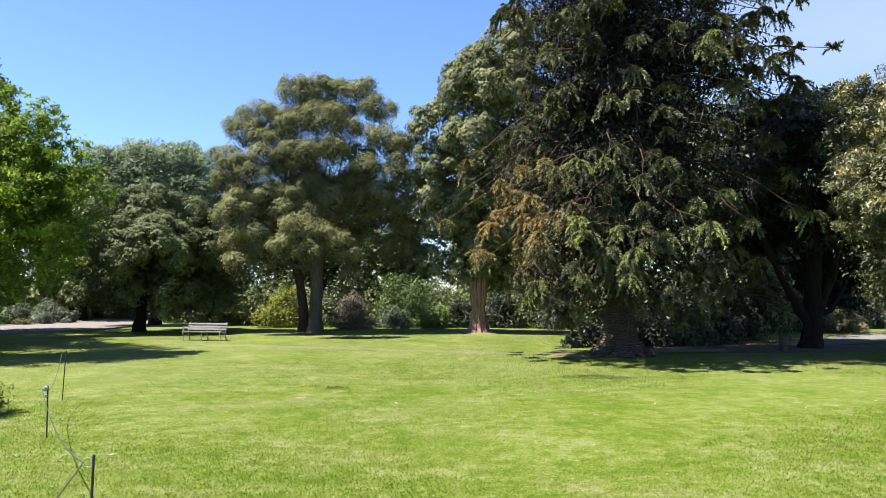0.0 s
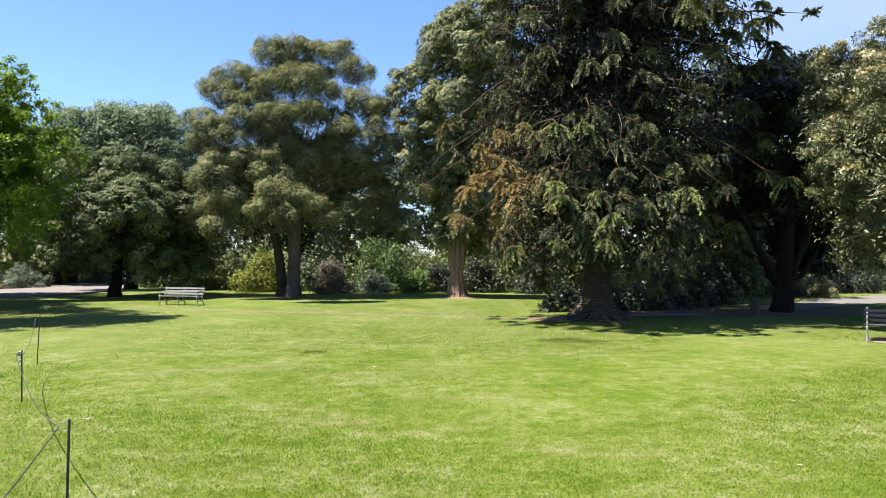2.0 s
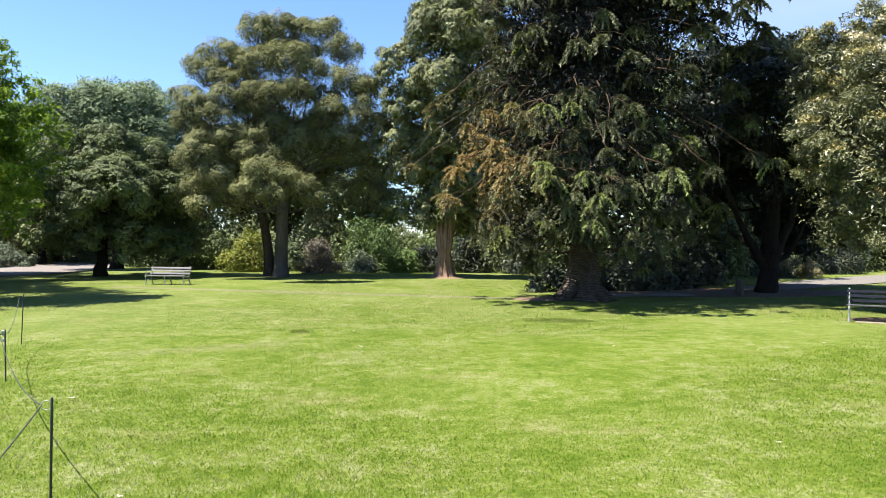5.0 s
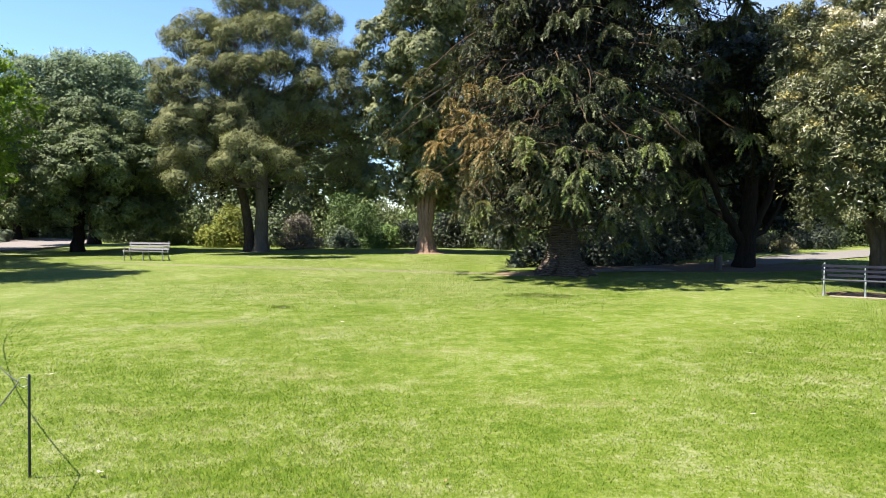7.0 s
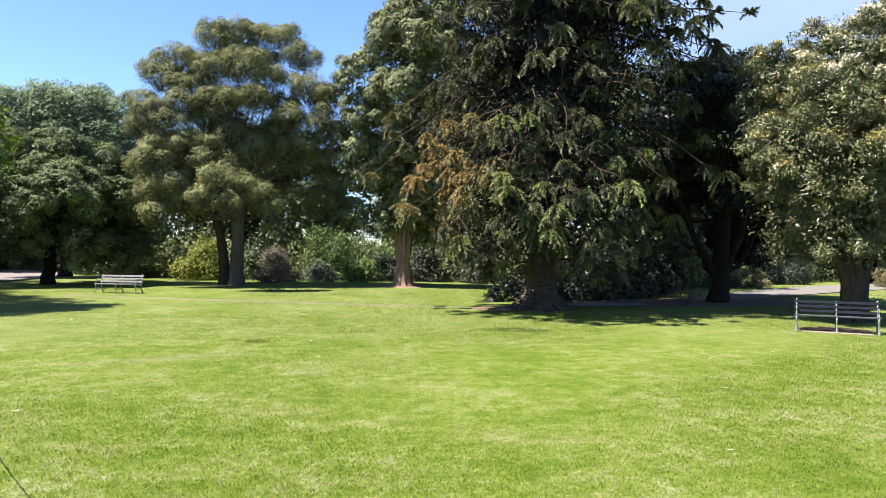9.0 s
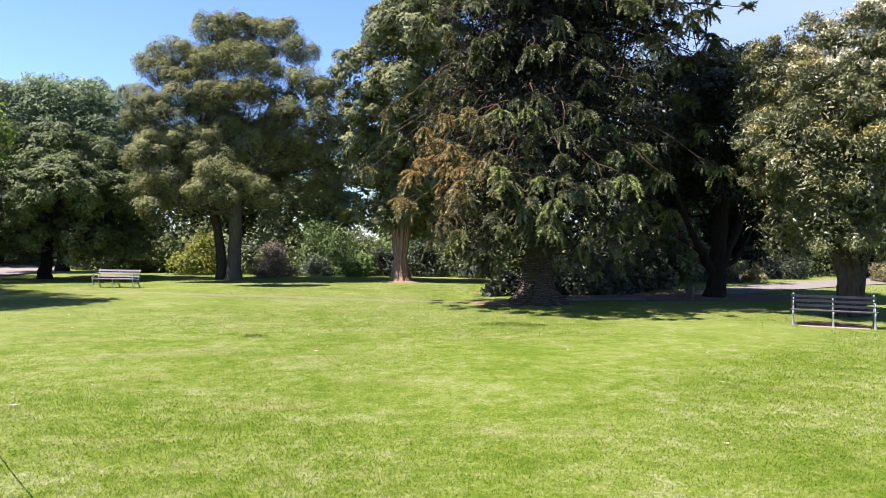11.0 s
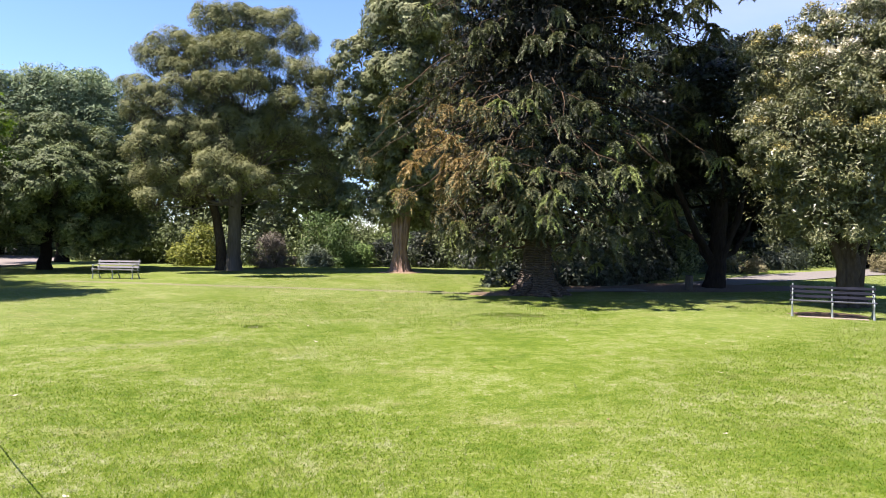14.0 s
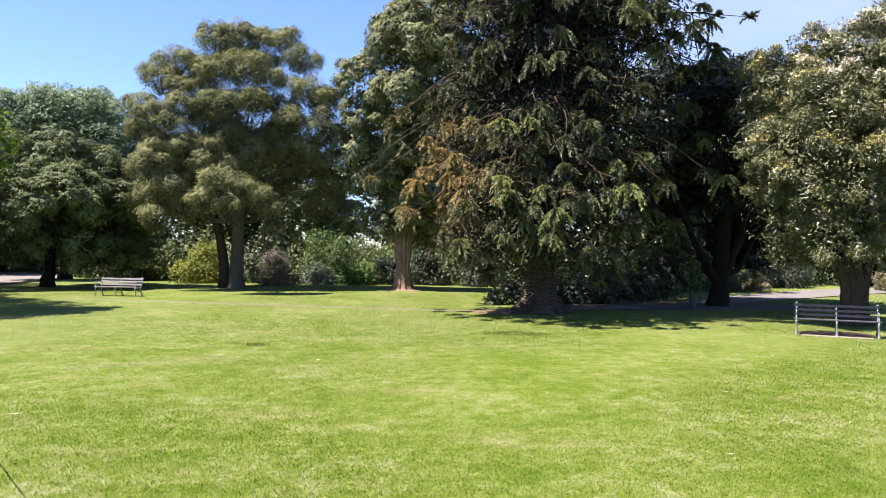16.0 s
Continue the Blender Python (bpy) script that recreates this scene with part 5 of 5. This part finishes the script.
def bench(label, slat_mat, length=1.9, seat_mat=None):
    """A park bench: three cast-iron end frames with scrolled arms, timber slats for seat and back."""
    ob = thing("park_bench", (0, 0, 0), label, "bench", "park benches")
    for i in range(5):
        bm = bmesh.new()
        rounded_box(bm, (length, 0.075, 0.032), pose(0, -0.2 + i * 0.098, 0.435 - 0.012 * i + (0.008 if i == 0 else 0), -3, 0, 0))
        part("seat_slat", bm, seat_mat or slat_mat, ob)
    for i in range(3):
        bm = bmesh.new()
        rounded_box(bm, (length, 0.028, 0.08), pose(0, 0.255 + i * 0.042, 0.53 + i * 0.13, -16, 0, 0))
        part("back_slat", bm, slat_mat, ob)
    for x in (-length / 2 + 0.07, 0, length / 2 - 0.07):
        v, f = [], []
        tube([(x, -0.24, -0.02), (x, -0.235, 0.03), (x, -0.2, 0.16), (x, -0.21, 0.3), (x, -0.235, 0.41)], [0.042, 0.03, 0.021, 0.021, 0.026], 8, v, f)
        tube([(x, 0.36, -0.02), (x, 0.345, 0.04), (x, 0.26, 0.2), (x, 0.225, 0.36), (x, 0.25, 0.5), (x, 0.31, 0.68), (x, 0.355, 0.83)], [0.042, 0.03, 0.022, 0.024, 0.022, 0.02, 0.016], 8, v, f)
        tube([(x, -0.24, 0.405), (x, 0.0, 0.385), (x, 0.235, 0.37)], [0.022, 0.02, 0.022], 8, v, f)
        tube([(x, -0.205, 0.16), (x, 0.0, 0.24), (x, 0.255, 0.2)], [0.013, 0.013, 0.013], 6, v, f)
        finish("end_frame", v, f, IRON, ob, "painted cast-iron leg frame")
    for x in (-length / 2 + 0.07, length / 2 - 0.07):
        v, f = [], []
        pts = [(x, 0.3, 0.64), (x, 0.12, 0.665), (x, -0.1, 0.655)]
        for k in range(10):
            a = math.pi / 2 + k * 0.62
            r = 0.055 * (1 - k * 0.07)
            pts.append((x, -0.16 - math.sin(a - math.pi / 2) * r, 0.6 + math.cos(a - math.pi / 2) * r))
        tube(pts, [0.02] * 3 + [0.019 - 0.0008 * k for k in range(10)], 7, v, f)
        tube([(x, -0.23, 0.41), (x, -0.2, 0.48), (x, -0.17, 0.56)], [0.018, 0.016, 0.016], 6, v, f)
        finish("armrest", v, f, IRON, ob, "scrolled cast-iron arm")
    for x in (-length / 2 + 0.07, length / 2 - 0.07):
        bm = bmesh.new()
        bmesh.ops.create_uvsphere(bm, u_segments=10, v_segments=6, radius=0.032, matrix=pose(x, 0.36, 0.85))
        part("finial", bm, IRON, ob, smooth=True)
    return ob


b1 = bench("weathered dark slatted park bench, shade put into its back, on a concrete strip beside a tree", SLAT_DARK_SHADE, 2.16, SLAT_SEAT)
b1.matrix_world = pose(13.1, 18.95, 0.01, 0, 0, -32.5)
b2 = bench("pale timber slatted park bench on open lawn", SLAT_PALE, 2.15)
b2.matrix_world = pose(-11.6, 34.9, 0.0, 0, 0, -15)
bm = bmesh.new()
rounded_box(bm, (1.75, 0.16, 0.1), pose(0, 0, 0), 0.015)
pad = part("bench_pad", bm, CONCRETE)
pad.matrix_world = pose(12.95, 18.69, -0.035, 0, 0, -32.5)
tagged(pad, "pale concrete strip under a bench, set in lawn", "paving", kind="structure")


# ---- stakes, rope ----
def stake(at, h, label, lean=(0.0, 0.0), r=0.011, fitting=False, loop_on=True):
    ob = thing("fence_stake", (at[0], at[1], 0), label, "stake", "fence stakes")
    v, f = tube([(0, 0, -0.15), (lean[0] * 0.5, lean[1] * 0.5, h * 0.5), (lean[0], lean[1], h - 0.012), (lean[0], lean[1], h)], [r, r, r, r * 0.6], 10)
    finish("rod", v, f, STEEL, ob)
    if loop_on:
        v, f = [], []
        loop = []
        for k in range(15):
            a = k / 14 * 6.1
            loop.append((lean[0] - 0.05 + 0.05 * math.cos(a), lean[1] + 0.004 * k / 14, h - 0.07 + 0.04 * math.sin(a)))
        tube(loop, [0.0032] * 15, 5, v, f)
        finish("wire_loop", v, f, WIRE, ob, "pale bent wire loop")
    if fitting:
        bm = bmesh.new()
        rounded_box(bm, (0.05, 0.03, 0.075), pose(-0.035, 0, h - 0.05, 8, 12, 0), 0.008)
        part("insulator", bm, WIRE, ob, "pale plastic insulator")
        bm = bmesh.new()
        rounded_box(bm, (0.04, 0.03, 0.05), pose(-0.03, 0.0, h - 0.17, -6, -14, 0), 0.008)
        part("insulator", bm, WIRE, ob, "pale plastic insulator")
    return np.array([at[0] + lean[0] - 0.09, at[1] + lean[1], h - 0.07])


e1 = stake((-3.12, 6.42), 0.9, "thin dark metal stake with a wire loop, in the lawn", (0.03, -0.02), 0.012)
e2 = stake((-6.41, 11.72), 0.82, "thin dark metal stake with pale insulators", (-0.02, 0.03), 0.012, True)
e3 = stake((-8.31, 15.77), 1.06, "thin dark metal stake at the far end of a rope", (0.06, 0.0), 0.011, loop_on=False)
e0 = stake((-2.54, 4.48), 0.82, "thin dark metal stake close by", (0.0, 0.0), 0.012)
for a, b, sag in ((e0, e1, 0.01), (e1, e2, 0.2), (e2, e3, 0.28)):
    pts = []
    for k in range(25):
        t = k / 24
        p = a + (b - a) * t
        p[2] -= sag * 4 * t * (1 - t)
        pts.append(p)
    v, f = tube(pts, [0.006] * 25, 6)
    ob = finish("fence_rope", v, f, ROPE)
    tagged(ob, "thin dark cord slung between metal stakes", "rope", "fence ropes")

# wooden bollard by the shady tree
bol = thing("bollard", (13.0, 27.8, 0), "short weathered wooden bollard at the path edge", "bollard")
v, f = tube([(0, 0, -0.1), (0, 0, 0.1), (0.01, 0, 0.55), (0.01, 0, 0.62), (0.01, 0, 0.64)], [0.17, 0.16, 0.15, 0.15, 0.1], 12, flute=0.03)
finish("post", v, f, WOOD_POST, bol)


# ---- fallen leaves ----
def fallen_leaf(x, y, size, turn, mat, label):
    verts, faces = [], []
    for i in range(7):
        t = i / 6
        w = 0.42 * math.sin(math.pi * (0.06 + 0.9 * t)) ** 0.8
        for k in (-1, 0, 1):
            verts.append(((t - 0.5) * size, k * w * size * 0.5, size * (0.09 * abs(k) + 0.25 * (t - 0.5) ** 2 + 0.03 * math.sin(t * 9 + k))))
    for i in range(6):
        for k in range(2):
            a = i * 3 + k
            faces.append((a, a + 1, a + 4, a + 3))
    ob = finish("fallen_leaf", verts, faces, mat)
    ob.matrix_world = pose(x, y, 0.02, 3, 5, turn)
    return tagged(ob, label, "leaf", "fallen leaves")


fl = random.Random(4)
for x, y, sz, br in ((-7.42, 19.18, 0.2, 0), (-4.75, 10.34, 0.2, 0), (-2.51, 6.39, 0.17, 0), (3.0, 8.52, 0.14, 1), (4.14, 7.81, 0.15, 0), (5.88, 11.29, 0.17, 0), (-1.0, 15.0, 0.18, 0), (-1.35, 17.5, 0.14, 0), (4.3, 14.9, 0.14, 0), (7.1, 14.3, 0.16, 0), (9.0, 15.2, 0.14, 0), (6.6, 9.2, 0.1, 0), (2.2, 12.0, 0.12, 1), (10.3, 17.9, 0.14, 0), (0.5, 6.0, 0.12, 1), (-8.8, 22.5, 0.16, 0)):
    fallen_leaf(x, y, sz * 0.55, fl.uniform(0, 360), BROWN_LEAF if br else DRY_LEAF, "small brown fallen leaf on grass" if br else "pale curled fallen leaf on grass")


# ---- long tufts in the lawn ----
def tuft(x, y, rx, ry, n, h, seed):
    rng = np.random.default_rng(seed)
    q = rng.normal(0, 0.45, (n, 2)) * np.array([rx, ry])
    c = np.stack([q[:, 0], q[:, 1], np.zeros(n)], 1)
    d = unit(rng.normal(0, 0.5, (n, 3)) * np.array([1, 1, 0.1]) + np.array([0, 0, 1]))
    ln = h * rng.uniform(0.5, 1.3, n)
    ob = leaves("grass_tuft", c + d * ln[:, None] * 0.4, d, unit(rng.normal(0, 1, (n, 3))), ln, 0.014, BLADE)
    ob.location = (x, y, 0.0)
    return tagged(ob, "longer uncut grass tuft in the lawn", "grass", "grass tufts", "stuff")


tuft(3.9, 19.7, 0.9, 0.5, 900, 0.07, 91)
tuft(4.6, 19.4, 0.5, 0.4, 400, 0.065, 92)
tuft(-2.63, 17.48, 0.35, 0.3, 300, 0.07, 93)


# ---- grass blades ----
def grass(name, n, d0, d1, power, h, w, seed):
    rng = np.random.default_rng(seed)
    u = rng.uniform(0, 1, n)
    k = 2 - power
    d = (d0 ** k + u * (d1 ** k - d0 ** k)) ** (1 / k)
    az = radians(90) + rng.uniform(radians(-43), radians(37), n)
    p = np.stack([d * np.cos(az), d * np.sin(az), np.full(n, -0.01)], 1)
    hh = h * rng.uniform(0.5, 1.5, n)
    a = rng.uniform(0, 6.2832, n)
    s = np.stack([np.cos(a), np.sin(a), np.zeros(n)], 1) * (w * (d / 7) ** 0.75 * rng.uniform(0.6, 1.4, n))[:, None]
    b = rng.uniform(0, 6.2832, n)
    lean = np.stack([np.cos(b), np.sin(b), np.zeros(n)], 1) * (hh * rng.uniform(0.3, 1.2, n))[:, None]
    co = np.empty((n, 3, 3))
    co[:, 0], co[:, 1], co[:, 2] = p - s, p + s, p + lean + np.stack([np.zeros(n), np.zeros(n), hh], 1)
    me = bpy.data.meshes.new(name)
    me.vertices.add(n * 3)
    me.vertices.foreach_set("co", co.astype(np.float32).ravel())
    me.loops.add(n * 3)
    me.loops.foreach_set("vertex_index", np.arange(n * 3, dtype=np.int32))
    me.polygons.add(n)
    me.polygons.foreach_set("loop_start", np.arange(0, n * 3, 3, dtype=np.int32))
    me.update(calc_edges=True)
    me.materials.append(BLADE)
    return tagged(new(name, me), "short mown green grass blades", "grass", kind="stuff")


grass("grass", 490000, 4.6, 50.0, 1.85, 0.021, 0.0046, 71)
